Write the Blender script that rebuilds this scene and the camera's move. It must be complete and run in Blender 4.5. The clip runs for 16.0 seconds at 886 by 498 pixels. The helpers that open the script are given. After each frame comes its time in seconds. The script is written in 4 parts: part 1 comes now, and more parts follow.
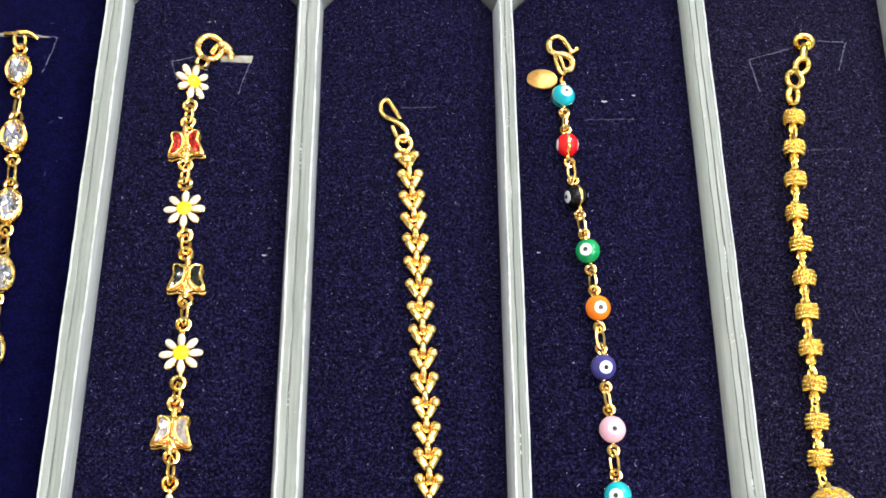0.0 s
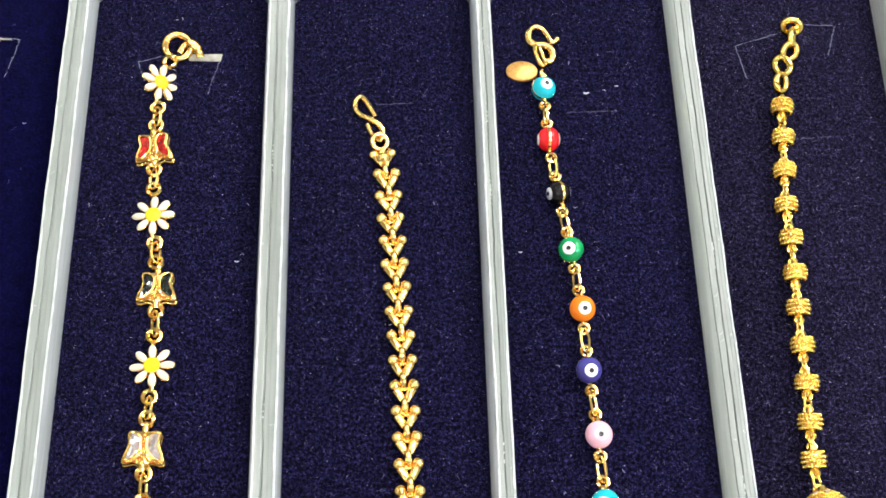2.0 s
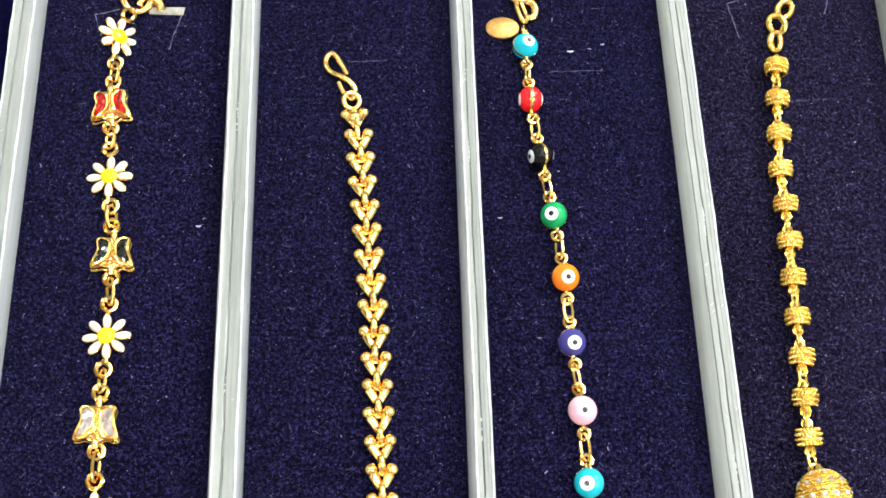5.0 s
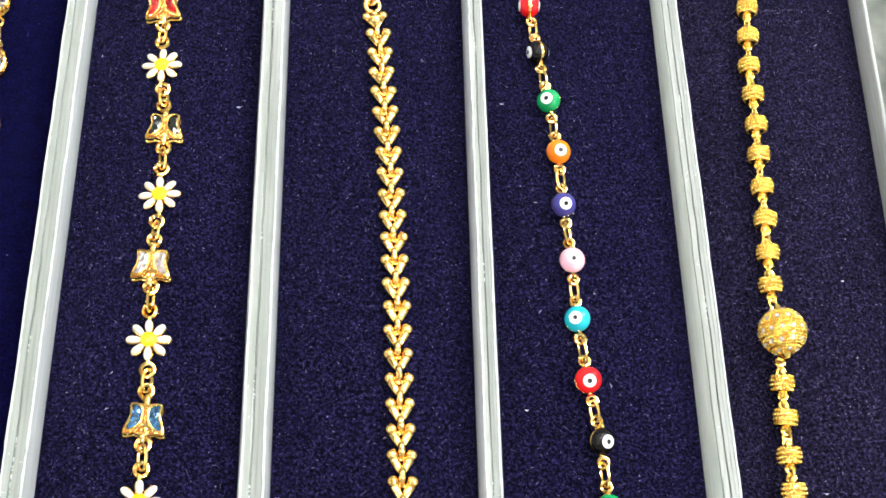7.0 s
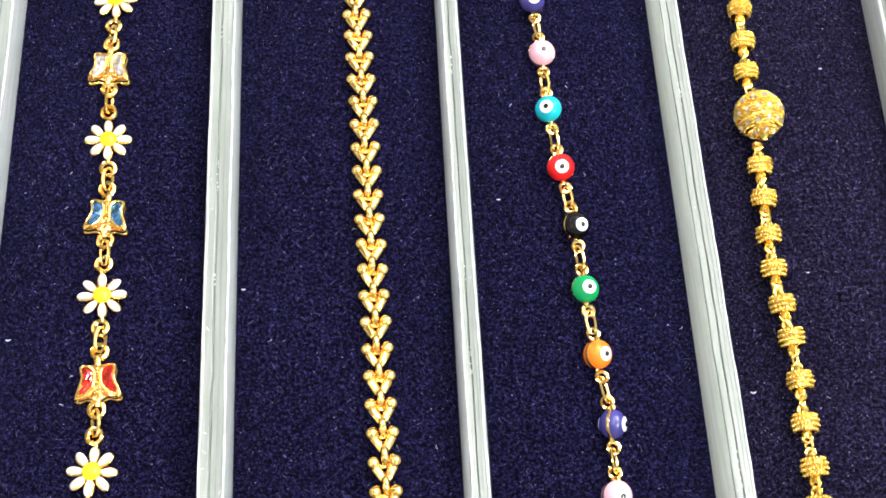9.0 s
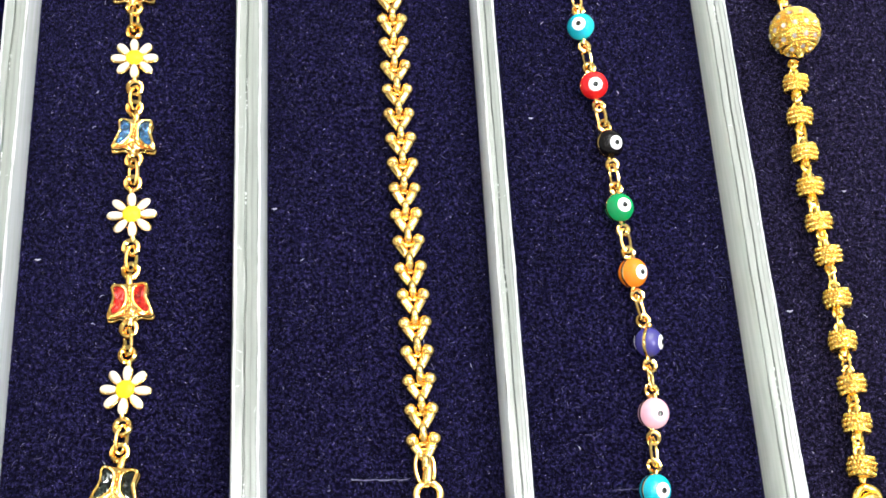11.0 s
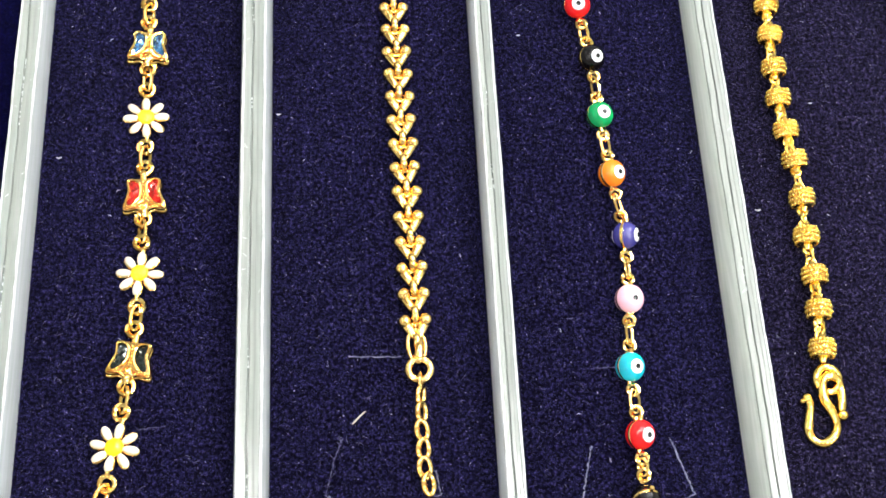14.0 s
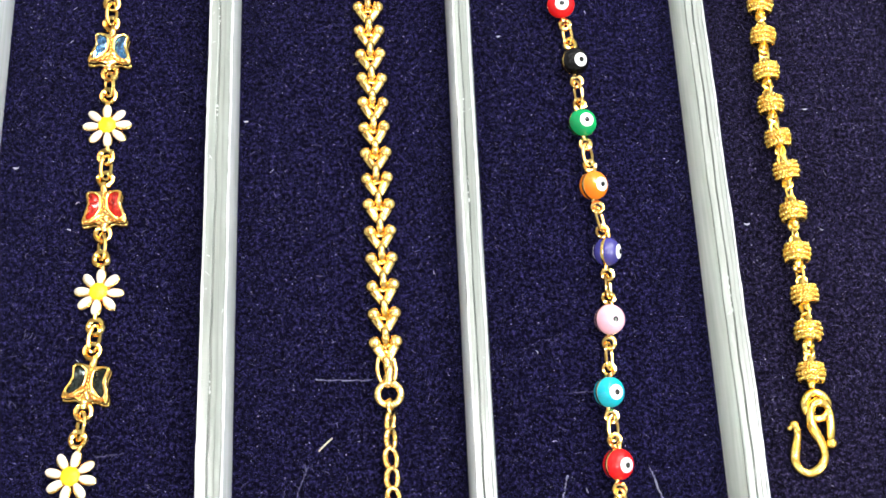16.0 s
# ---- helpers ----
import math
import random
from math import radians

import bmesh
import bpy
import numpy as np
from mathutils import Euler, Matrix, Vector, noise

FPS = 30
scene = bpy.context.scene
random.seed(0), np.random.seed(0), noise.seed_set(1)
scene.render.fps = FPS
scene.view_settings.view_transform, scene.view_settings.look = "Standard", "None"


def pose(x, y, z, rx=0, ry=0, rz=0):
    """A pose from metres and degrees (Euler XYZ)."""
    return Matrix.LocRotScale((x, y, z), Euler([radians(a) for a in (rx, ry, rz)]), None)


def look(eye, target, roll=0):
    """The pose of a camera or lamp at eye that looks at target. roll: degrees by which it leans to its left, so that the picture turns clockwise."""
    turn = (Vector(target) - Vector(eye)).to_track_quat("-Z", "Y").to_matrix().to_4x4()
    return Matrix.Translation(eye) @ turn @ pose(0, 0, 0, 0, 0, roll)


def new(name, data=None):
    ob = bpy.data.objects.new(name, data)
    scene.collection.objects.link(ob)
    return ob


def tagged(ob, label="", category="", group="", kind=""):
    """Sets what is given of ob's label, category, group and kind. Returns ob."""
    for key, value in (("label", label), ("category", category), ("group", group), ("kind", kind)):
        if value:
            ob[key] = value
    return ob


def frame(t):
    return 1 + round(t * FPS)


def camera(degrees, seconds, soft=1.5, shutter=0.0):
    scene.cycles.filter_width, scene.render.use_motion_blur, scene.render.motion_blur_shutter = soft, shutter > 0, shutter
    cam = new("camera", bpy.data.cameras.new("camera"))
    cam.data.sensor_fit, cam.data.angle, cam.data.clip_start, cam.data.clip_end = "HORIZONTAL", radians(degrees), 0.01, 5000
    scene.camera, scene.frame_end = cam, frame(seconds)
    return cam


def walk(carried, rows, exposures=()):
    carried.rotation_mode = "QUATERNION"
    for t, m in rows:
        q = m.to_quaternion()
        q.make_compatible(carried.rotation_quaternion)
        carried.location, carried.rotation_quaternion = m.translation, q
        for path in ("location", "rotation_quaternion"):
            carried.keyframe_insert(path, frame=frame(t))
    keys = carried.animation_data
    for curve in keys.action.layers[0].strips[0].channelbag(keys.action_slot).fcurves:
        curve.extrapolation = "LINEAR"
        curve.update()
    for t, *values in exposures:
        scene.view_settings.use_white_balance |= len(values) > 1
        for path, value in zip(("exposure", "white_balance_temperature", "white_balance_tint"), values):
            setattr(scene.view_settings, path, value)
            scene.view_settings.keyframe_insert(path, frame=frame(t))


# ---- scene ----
cam = camera(39.27, 16.0, 1.7)
PATH = [
    (0, (-0.01746, -0.01046, 0.23618), (-0.00029, 0.10106, 0.01309), 9.285),
    (0.5, (-0.01595, -0.01012, 0.23701), (-0.00119, 0.10099, 0.01355), 8.254),
    (1, (-0.01465, -0.00656, 0.23316), (-0.00048, 0.10256, 0.00868), 7.964),
    (1.5, (-0.01145, -0.00378, 0.23192), (0.00232, 0.10394, 0.00674), 7.285),
    (2, (-0.01233, -0.00257, 0.23117), (0.00468, 0.10505, 0.00616), 8.218),
    (2.5, (-0.01041, -0.00274, 0.23270), (0.00532, 0.10511, 0.00771), 7.401),
    (3, (-0.00773, -0.00435, 0.23334), (0.00663, 0.10461, 0.00879), 6.348),
    (3.2, (-0.01045, -0.00363, 0.23323), (0.00605, 0.10423, 0.00829), 7.412),
    (5.3, (-0.01036, 0.00048, 0.21469), (0.01064, 0.10499, -0.01144), 10.680),
    (5.5, (-0.00953, -0.00484, 0.21422), (0.01049, 0.10049, -0.01162), 10.144),
    (6, (-0.00907, -0.01470, 0.21886), (0.00952, 0.09062, -0.00711), 9.717),
    (6.5, (-0.00990, -0.02967, 0.22754), (0.01003, 0.08173, 0.00462), 9.471),
    (7, (-0.01138, -0.04656, 0.23179), (0.00648, 0.06609, 0.00932), 8.698),
    (7.5, (-0.01563, -0.05744, 0.23018), (0.00109, 0.05630, 0.00818), 7.416),
    (8, (-0.00604, -0.06660, 0.22537), (0.00746, 0.04385, 0.00150), 5.259),
    (8.5, (-0.00272, -0.07125, 0.22194), (0.01284, 0.03857, -0.00211), 5.956),
    (9, (-0.00524, -0.07539, 0.21118), (0.01288, 0.03168, -0.01400), 7.338),
    (9.5, (-0.00581, -0.07771, 0.20549), (0.00902, 0.02323, -0.02275), 5.998),
    (11.8, (-0.01261, -0.07928, 0.20789), (0.00598, 0.01581, -0.02257), 8.450),
    (12, (-0.00914, -0.07649, 0.21020), (0.00602, 0.01750, -0.02097), 6.233),
    (12.5, (-0.01374, -0.08590, 0.20981), (0.00286, 0.01378, -0.01885), 7.053),
    (13, (-0.01863, -0.08662, 0.20940), (-0.00174, 0.00922, -0.02088), 8.239),
    (13.5, (-0.01419, -0.09535, 0.21468), (0.00110, 0.00419, -0.01414), 6.913),
    (14, (-0.01017, -0.10573, 0.21293), (0.00650, -0.00512, -0.01533), 7.244),
    (14.5, (-0.00914, -0.10855, 0.20671), (0.00544, -0.01276, -0.02375), 7.152),
    (15, (-0.00786, -0.10346, 0.20718), (0.00824, -0.01134, -0.02467), 8.085),
    (15.5, (-0.00423, -0.09755, 0.20666), (0.01293, -0.00540, -0.02510), 8.451),
    (16, (-0.00203, -0.09124, 0.20864), (0.01177, 0.00047, -0.02352), 6.637),
]
EXPOSURE = [(0, -0.25), (3, -0.17), (6, 0.0), (9, 0.02), (12.5, 0.03), (16, 0.07)]
walk(cam, [(t, look(eye, target, roll)) for t, eye, target, roll in PATH], EXPOSURE)

# ---- world, lamps ----
K = 0.001                      # the tray is written in millimetres
world = bpy.data.worlds.new("shop_dim")
world.use_nodes = True
world.node_tree.nodes["Background"].inputs[0].default_value = (0.9, 0.95, 1.0, 1)
world.node_tree.nodes["Background"].inputs[1].default_value = 0.05
scene.world = world
LAMP_POWER = 80.0


# ---- materials ----
def material(name):
    m = bpy.data.materials.new(name)
    m.use_nodes = True
    return m, m.node_tree.nodes, m.node_tree.links, m.node_tree.nodes["Principled BSDF"]


def noise_node(nodes, links, scale, detail=3.0, rough=0.5):
    co = nodes.new("ShaderNodeTexCoord")
    n = nodes.new("ShaderNodeTexNoise")
    n.inputs["Scale"].default_value = scale
    n.inputs["Detail"].default_value = detail
    n.inputs["Roughness"].default_value = rough
    links.new(co.outputs["Object"], n.inputs["Vector"])
    return n.outputs["Fac"]


def ramp(nodes, links, fac, stops):
    r = nodes.new("ShaderNodeValToRGB")
    while len(r.color_ramp.elements) < len(stops):
        r.color_ramp.elements.new(0.5)
    for e, (at, c) in zip(r.color_ramp.elements, stops):
        e.position, e.color = at, (*c, 1)
    links.new(fac, r.inputs[0])
    return r.outputs[0]


def bump(nodes, links, bsdf, fac, strength, distance):
    b = nodes.new("ShaderNodeBump")
    b.inputs["Strength"].default_value = strength
    b.inputs["Distance"].default_value = distance
    links.new(fac, b.inputs["Height"])
    links.new(b.outputs[0], bsdf.inputs["Normal"])


def gold(name, light, deep, rough, grain=0.25, size=900):
    m, n, l, b = material(name)
    f = noise_node(n, l, size, 3)
    l.new(ramp(n, l, f, [(0.3, deep), (0.65, light)]), b.inputs["Base Color"])
    b.inputs["Metallic"].default_value = 1
    f2 = noise_node(n, l, size * 0.4, 2)
    r = n.new("ShaderNodeMapRange")
    r.inputs[3].default_value, r.inputs[4].default_value = rough * 0.7, rough * 1.5
    l.new(f2, r.inputs[0])
    l.new(r.outputs[0], b.inputs["Roughness"])
    bump(n, l, b, f, grain, 0.00008)
    return m


def enamel(name, colour, rough=0.14, shade=0.82, size=350, coat=0.35):
    m, n, l, b = material(name)
    f = noise_node(n, l, size, 3)
    l.new(ramp(n, l, f, [(0.3, tuple(c * shade for c in colour)), (0.7, colour)]), b.inputs["Base Color"])
    b.inputs["Roughness"].default_value = rough
    b.inputs["Coat Weight"].default_value = coat
    b.inputs["Specular IOR Level"].default_value = 0.5 if coat > 0.3 else 0.3
    b.inputs["Coat Roughness"].default_value = 0.06
    bump(n, l, b, f, 0.15, 0.00006)
    return m


def stone(name, colour, foil=0.7, rough=0.05, low=0.2):
    """Foil-backed cut glass: bright facets in the glass's colour."""
    m, n, l, b = material(name)
    l.new(ramp(n, l, noise_node(n, l, 800, 2), [(0.36, tuple(c * low for c in colour)), (0.66, colour)]), b.inputs["Base Color"])
    b.inputs["Metallic"].default_value = foil
    b.inputs["Roughness"].default_value = rough
    b.inputs["Coat Weight"].default_value = 0.8
    b.inputs["Coat Roughness"].default_value = 0.03
    return m


def plush(name, deep, light, fleck, size=1500):
    m, n, l, b = material(name)
    f = noise_node(n, l, size, 4, 0.7)
    c = ramp(n, l, f, [(0.40, deep), (0.56, light), (0.70, fleck)])
    g = noise_node(n, l, 38, 3)
    mix = n.new("ShaderNodeMix")
    mix.data_type, mix.blend_type = "RGBA", "MULTIPLY"
    mix.inputs[0].default_value = 0.5
    l.new(c, mix.inputs[6])
    l.new(ramp(n, l, g, [(0.3, (0.45, 0.45, 0.5)), (0.7, (1, 1, 1))]), mix.inputs[7])
    clump = n.new("ShaderNodeMix")
    clump.data_type, clump.blend_type = "RGBA", "MULTIPLY"
    clump.inputs[0].default_value = 0.55
    l.new(mix.outputs[2], clump.inputs[6])
    l.new(ramp(n, l, noise_node(n, l, 420, 3, 0.6), [(0.36, (0.4, 0.4, 0.42)), (0.66, (1.5, 1.5, 1.45))]), clump.inputs[7])
    l.new(clump.outputs[2], b.inputs["Base Color"])
    b.inputs["Roughness"].default_value = 0.95
    b.inputs["Specular IOR Level"].default_value = 0.02
    b.inputs["Sheen Weight"].default_value = 0.02
    b.inputs["Sheen Tint"].default_value = (0.35, 0.35, 0.8, 1)
    bump(n, l, b, f, 1.0, 0.0008)
    return m


def pile_mat(name, deep, mid, bright):
    m, n, l, b = material(name)
    g = n.new("ShaderNodeNewGeometry")
    c = ramp(n, l, g.outputs["Random Per Island"], [(0.0, deep), (0.42, deep), (0.74, mid), (0.95, mid), (0.98, tuple(0.22 * c for c in bright)), (1.0, bright)])
    clump = n.new("ShaderNodeMix")
    clump.data_type, clump.blend_type = "RGBA", "MULTIPLY"
    clump.inputs[0].default_value = 0.42
    l.new(c, clump.inputs[6])
    l.new(ramp(n, l, noise_node(n, l, 420, 3, 0.6), [(0.36, (0.35, 0.35, 0.37)), (0.66, (1.6, 1.6, 1.55))]), clump.inputs[7])
    l.new(clump.outputs[2], b.inputs["Base Color"])
    b.inputs["Roughness"].default_value = 0.6
    b.inputs["Specular IOR Level"].default_value = 0.07
    return m


def plastic(name, tint=(1, 1, 1)):
    """Milky clear acrylic, drawn lengthwise: faint streaks along y, tiny chips that sparkle."""
    m, n, l, b = material(name)
    co = n.new("ShaderNodeTexCoord")
    mp = n.new("ShaderNodeMapping")
    mp.inputs["Scale"].default_value = (1, 0.04, 1)
    l.new(co.outputs["Object"], mp.inputs["Vector"])
    streak = n.new("ShaderNodeTexNoise")
    streak.inputs["Scale"].default_value, streak.inputs["Detail"].default_value = 1500, 3
    l.new(mp.outputs[0], streak.inputs["Vector"])
    cloud = noise_node(n, l, 45, 4)
    a = ramp(n, l, streak.outputs["Fac"], [(0.3, (0.25, 0.282, 0.250)), (0.5, (0.275, 0.305, 0.274)), (0.7, (0.31, 0.335, 0.307))])
    c = ramp(n, l, cloud, [(0.3, tuple(0.9 * v for v in tint)), (0.7, tint)])
    mix = n.new("ShaderNodeMix")
    mix.data_type, mix.blend_type = "RGBA", "MULTIPLY"
    mix.inputs[0].default_value = 1
    l.new(a, mix.inputs[6])
    l.new(c, mix.inputs[7])
    l.new(mix.outputs[2], b.inputs["Base Color"])
    b.inputs["Roughness"].default_value = 0.17
    b.inputs["Specular IOR Level"].default_value = 0.42
    b.inputs["IOR"].default_value = 1.49
    b.inputs["Transmission Weight"].default_value = 0.06
    bump(n, l, b, noise_node(n, l, 420, 4, 0.65), 0.06, 0.00015)
    return m


def plain(name, a, c, size, rough=0.6, strength=0.2, depth=0.001):
    m, n, l, b = material(name)
    f = noise_node(n, l, size, 5)
    l.new(ramp(n, l, f, [(0.3, a), (0.7, c)]), b.inputs["Base Color"])
    b.inputs["Roughness"].default_value = rough
    bump(n, l, b, f, strength, depth)
    return m


GOLD = gold("bright_gold", (1.0, 0.73, 0.26), (0.95, 0.56, 0.13), 0.12, 0.06)
GOLD_WARM = gold("warm_gold", (1.0, 0.71, 0.23), (0.95, 0.52, 0.10), 0.13, 0.06)
GOLD_GRAIN = gold("yellow_gold", (1.0, 0.75, 0.20), (0.97, 0.60, 0.10), 0.17, 0.1)
GOLD_LEMON = gold("polished_yellow_gold", (1.0, 0.74, 0.20), (0.96, 0.57, 0.09), 0.11, 0.12)
# Orange that imitates gold reflected in gold on the lower wings.
GOLD_REFLECTION = gold("orange_gold_reflection", (1.0, 0.40, 0.10), (0.9, 0.22, 0.04), 0.16, 0.1)
GOLD_TAG = gold("brushed_gold", (0.76, 0.45, 0.15), (0.64, 0.34, 0.09), 0.42, 0.5, 1500)
WHITE = enamel("white_enamel", (0.80, 0.71, 0.54))
YELLOW = enamel("yellow_enamel", (0.98, 0.72, 0.008))
EYE_WHITE = enamel("eye_white", (0.85, 0.87, 0.84))
EYE_PINK = enamel("eye_pale_pink", (0.86, 0.62, 0.70))
PUPIL = enamel("pupil_black", (0.012, 0.014, 0.012))
COLOURS = {
    "turquoise": enamel("turquoise_enamel", (0.008, 0.46, 0.54)),
    "red": enamel("red_enamel", (0.80, 0.012, 0.014)),
    "black": enamel("black_enamel", (0.006, 0.005, 0.005), 0.07, 0.82, 350, 0.0),
    "green": enamel("green_enamel", (0.004, 0.30, 0.085)),
    "orange": enamel("orange_enamel", (0.95, 0.23, 0.012)),
    "navy": enamel("navy_enamel", (0.05, 0.045, 0.215)),
    "pink": enamel("pink_enamel", (0.93, 0.50, 0.58)),
}
STONES = {
    "red": stone("red_glass", (0.86, 0.04, 0.025), 0.6, 0.08, 0.35),
    "black": stone("black_glass", (0.035, 0.05, 0.04)),
    "clear": stone("clear_glass", (0.95, 0.86, 0.80), 0.7, 0.08, 0.5),
    "blue": stone("blue_glass", (0.12, 0.36, 0.68)),
}
PALE_GEM = stone("pale_gem", (1.0, 0.88, 0.68), 0.5, 0.14, 0.45)
CRYSTAL = stone("crystal", (0.88, 0.89, 0.95), 0.85, 0.05, 0.4)
FOIL = plain("silver_foil", (0.55, 0.55, 0.62), (0.85, 0.85, 0.9), 900, 0.2, 0.5, 0.0002)
VELVET = plush("navy_velvet", (0.0010, 0.0008, 0.0044), (0.0066, 0.0055, 0.027), (0.050, 0.045, 0.138))
VELVET_BLUE = plush("deep_blue_velvet", (0.0012, 0.0011, 0.013), (0.0026, 0.0024, 0.032), (0.007, 0.007, 0.055))
# Last insert: warmer velvet and pile, lightened further to imitate sheen and haze.
VELVET_WARM_LIT = plush("warm_lit_navy_velvet", (0.0018, 0.0014, 0.0044), (0.0118, 0.0095, 0.029), (0.080, 0.069, 0.152))
PILE_WARM_LIT = pile_mat("warm_lit_velvet_pile", (0.0018, 0.0014, 0.0048), (0.064, 0.056, 0.124), (0.40, 0.39, 0.49))
PILE = pile_mat("velvet_pile", (0.0009, 0.0007, 0.0040), (0.044, 0.041, 0.126), (0.34, 0.34, 0.47))
PILE_BLUE = pile_mat("blue_velvet_pile", (0.0012, 0.0012, 0.014), (0.005, 0.005, 0.045), (0.02, 0.02, 0.10))
FUZZ = plain("loose_velvet_fibre", (0.05, 0.05, 0.11), (0.17, 0.17, 0.25), 900, 0.9)
STRAW = plain("pale_straw", (0.5, 0.44, 0.30), (0.68, 0.62, 0.46), 900, 0.6)
LINT = plain("lint", (0.45, 0.46, 0.5), (0.75, 0.75, 0.78), 900, 0.9)
FRAY_FAINT = plain("faint_frayed_edge", (0.03, 0.03, 0.07), (0.10, 0.10, 0.16), 1800, 0.9, 0.6, 0.0003)
FRAY = plain("frayed_velvet_edge", (0.07, 0.075, 0.13), (0.25, 0.26, 0.33), 1800, 0.9, 0.6, 0.0003)
CARD = plain("grey_card", (0.24, 0.24, 0.19), (0.40, 0.40, 0.33), 700, 0.85)
ACRYLIC = plastic("clear_acrylic")
# Same acrylic, tinted per face: velvet bounce and brightness painted in.
ACRYLIC_BOUNCE = plastic("acrylic_velvet_bounce", (1.95, 1.92, 2.15))
ACRYLIC_LIT_LEFT = plastic("acrylic_lit_left", (2.05, 2.07, 2.05))
ACRYLIC_LIT_RIGHT = plastic("acrylic_lit_right", (1.3, 1.27, 1.42))
# Paler acrylic that imitates highlights on edges and in the seam.
GLINT = plain("scuffed_acrylic_glint", (0.40, 0.43, 0.41), (0.62, 0.65, 0.64), 500, 0.3, 0.5, 0.0002)
WALL_PAINT = plain("white_wall_paint", (0.33, 0.34, 0.34), (0.42, 0.42, 0.42), 3, 0.7)
CEILING_PAINT = plain("pale_ceiling_paint", (0.36, 0.36, 0.365), (0.44, 0.44, 0.445), 3, 0.8)
FLOOR_TILE = plain("grey_floor_tile", (0.30, 0.30, 0.29), (0.42, 0.42, 0.40), 5, 0.35)
COUNTER = plain("grey_green_counter", (0.02, 0.03, 0.02), (0.17, 0.185, 0.16), 70, 0.32)
LAMP, _n, _l, _b = material("led_panel")
_b.inputs["Base Color"].default_value = (0.9, 0.9, 0.9, 1)
_b.inputs["Emission Color"].default_value = (1.0, 0.985, 0.995, 1)
_b.inputs["Emission Strength"].default_value = LAMP_POWER

# Emission of the added side fills: strong on the right, weak on the left.
FILL_RIGHT, _n, _l, _b = material("right_fill_panel")
_b.inputs["Base Color"].default_value = (0.9, 0.9, 0.9, 1)
_b.inputs["Emission Color"].default_value = (1.0, 0.985, 0.995, 1)
_b.inputs["Emission Strength"].default_value = LAMP_POWER * 0.46
FILL_LEFT, _n, _l, _b = material("left_fill_panel")
_b.inputs["Base Color"].default_value = (0.9, 0.9, 0.9, 1)
_b.inputs["Emission Color"].default_value = (1.0, 0.985, 0.995, 1)
_b.inputs["Emission Strength"].default_value = LAMP_POWER * 0.06

# Emission of the added broad fill panel.
FILL_BROAD, _n, _l, _b = material("broad_fill_panel")
_b.inputs["Base Color"].default_value = (0.9, 0.9, 0.9, 1)
_b.inputs["Emission Color"].default_value = (1.0, 0.985, 0.995, 1)
_b.inputs["Emission Strength"].default_value = LAMP_POWER * 0.065

# ---- shape helpers: a shape is (points, faces) ----
def xf(shape, m):
    return [m @ Vector(v) for v in shape[0]], shape[1]


def merge(*shapes):
    vs, fs = [], []
    for v, f in shapes:
        k = len(vs)
        vs += [Vector(p) for p in v]
        fs += [tuple(i + k for i in q) for q in f]
    return vs, fs


def at(x, y, z, rx=0, ry=0, rz=0):
    return pose(x, y, z, rx, ry, rz)


def lathe(profile, n=24):
    """Turns (radius, height) pairs about z."""
    vs, fs = [], []
    for r, z in profile:
        for i in range(n):
            a = 2 * math.pi * i / n
            vs.append(Vector((r * math.cos(a), r * math.sin(a), z)))
    for k in range(len(profile) - 1):
        for i in range(n):
            j = (i + 1) % n
            fs.append((k * n + i, k * n + j, (k + 1) * n + j, (k + 1) * n + i))
    fs.append(tuple(reversed(range(n))))
    fs.append(tuple(range((len(profile) - 1) * n, len(profile) * n)))
    return vs, fs


def ball(r, n=16, m=10, squash=1.0):
    return lathe([(r * math.sin(math.pi * max(0.02, k / m) if k < m else math.pi * 0.98), -r * squash * math.cos(math.pi * k / m)) for k in range(m + 1)], n)


def tube(points, r, m=8, closed=False, flat=1.0):
    """A wire of radius r (a number, or one for each point) along the points."""
    ps = [Vector(p) for p in points]
    n = len(ps)
    rs = r if isinstance(r, (list, tuple)) else [r] * n
    vs, fs = [], []
    up = Vector((0, 0, 1))
    for i, p in enumerate(ps):
        a = ps[(i - 1) % n] if closed or i else p
        b = ps[(i + 1) % n] if closed or i < n - 1 else p
        t = (b - a).normalized()
        s = t.cross(up)
        if s.length < 0.05:
            s = t.cross(Vector((0, 1, 0)))
        s.normalize()
        u = s.cross(t).normalized()
        for k in range(m):
            w = 2 * math.pi * k / m
            vs.append(p + (s * math.cos(w) + u * math.sin(w) * flat) * rs[i])
    for i in range(n if closed else n - 1):
        j = (i + 1) % n
        for k in range(m):
            q = (k + 1) % m
            fs.append((i * m + k, i * m + q, j * m + q, j * m + k))
    if not closed:
        fs.append(tuple(reversed(range(m))))
        fs.append(tuple(range((n - 1) * m, n * m)))
    return vs, fs


def ring(rx, ry, r, n=20, m=8, open_at=None):
    """A wire ring in the xy plane."""
    if open_at is None:
        return tube([(rx * math.cos(2 * math.pi * i / n), ry * math.sin(2 * math.pi * i / n), 0) for i in range(n)], r, m, True)
    return tube([(rx * math.cos(open_at + 0.12 + (2 * math.pi - 0.24) * i / n), ry * math.sin(open_at + 0.12 + (2 * math.pi - 0.24) * i / n), 0.05 * i / n) for i in range(n + 1)], r, m)


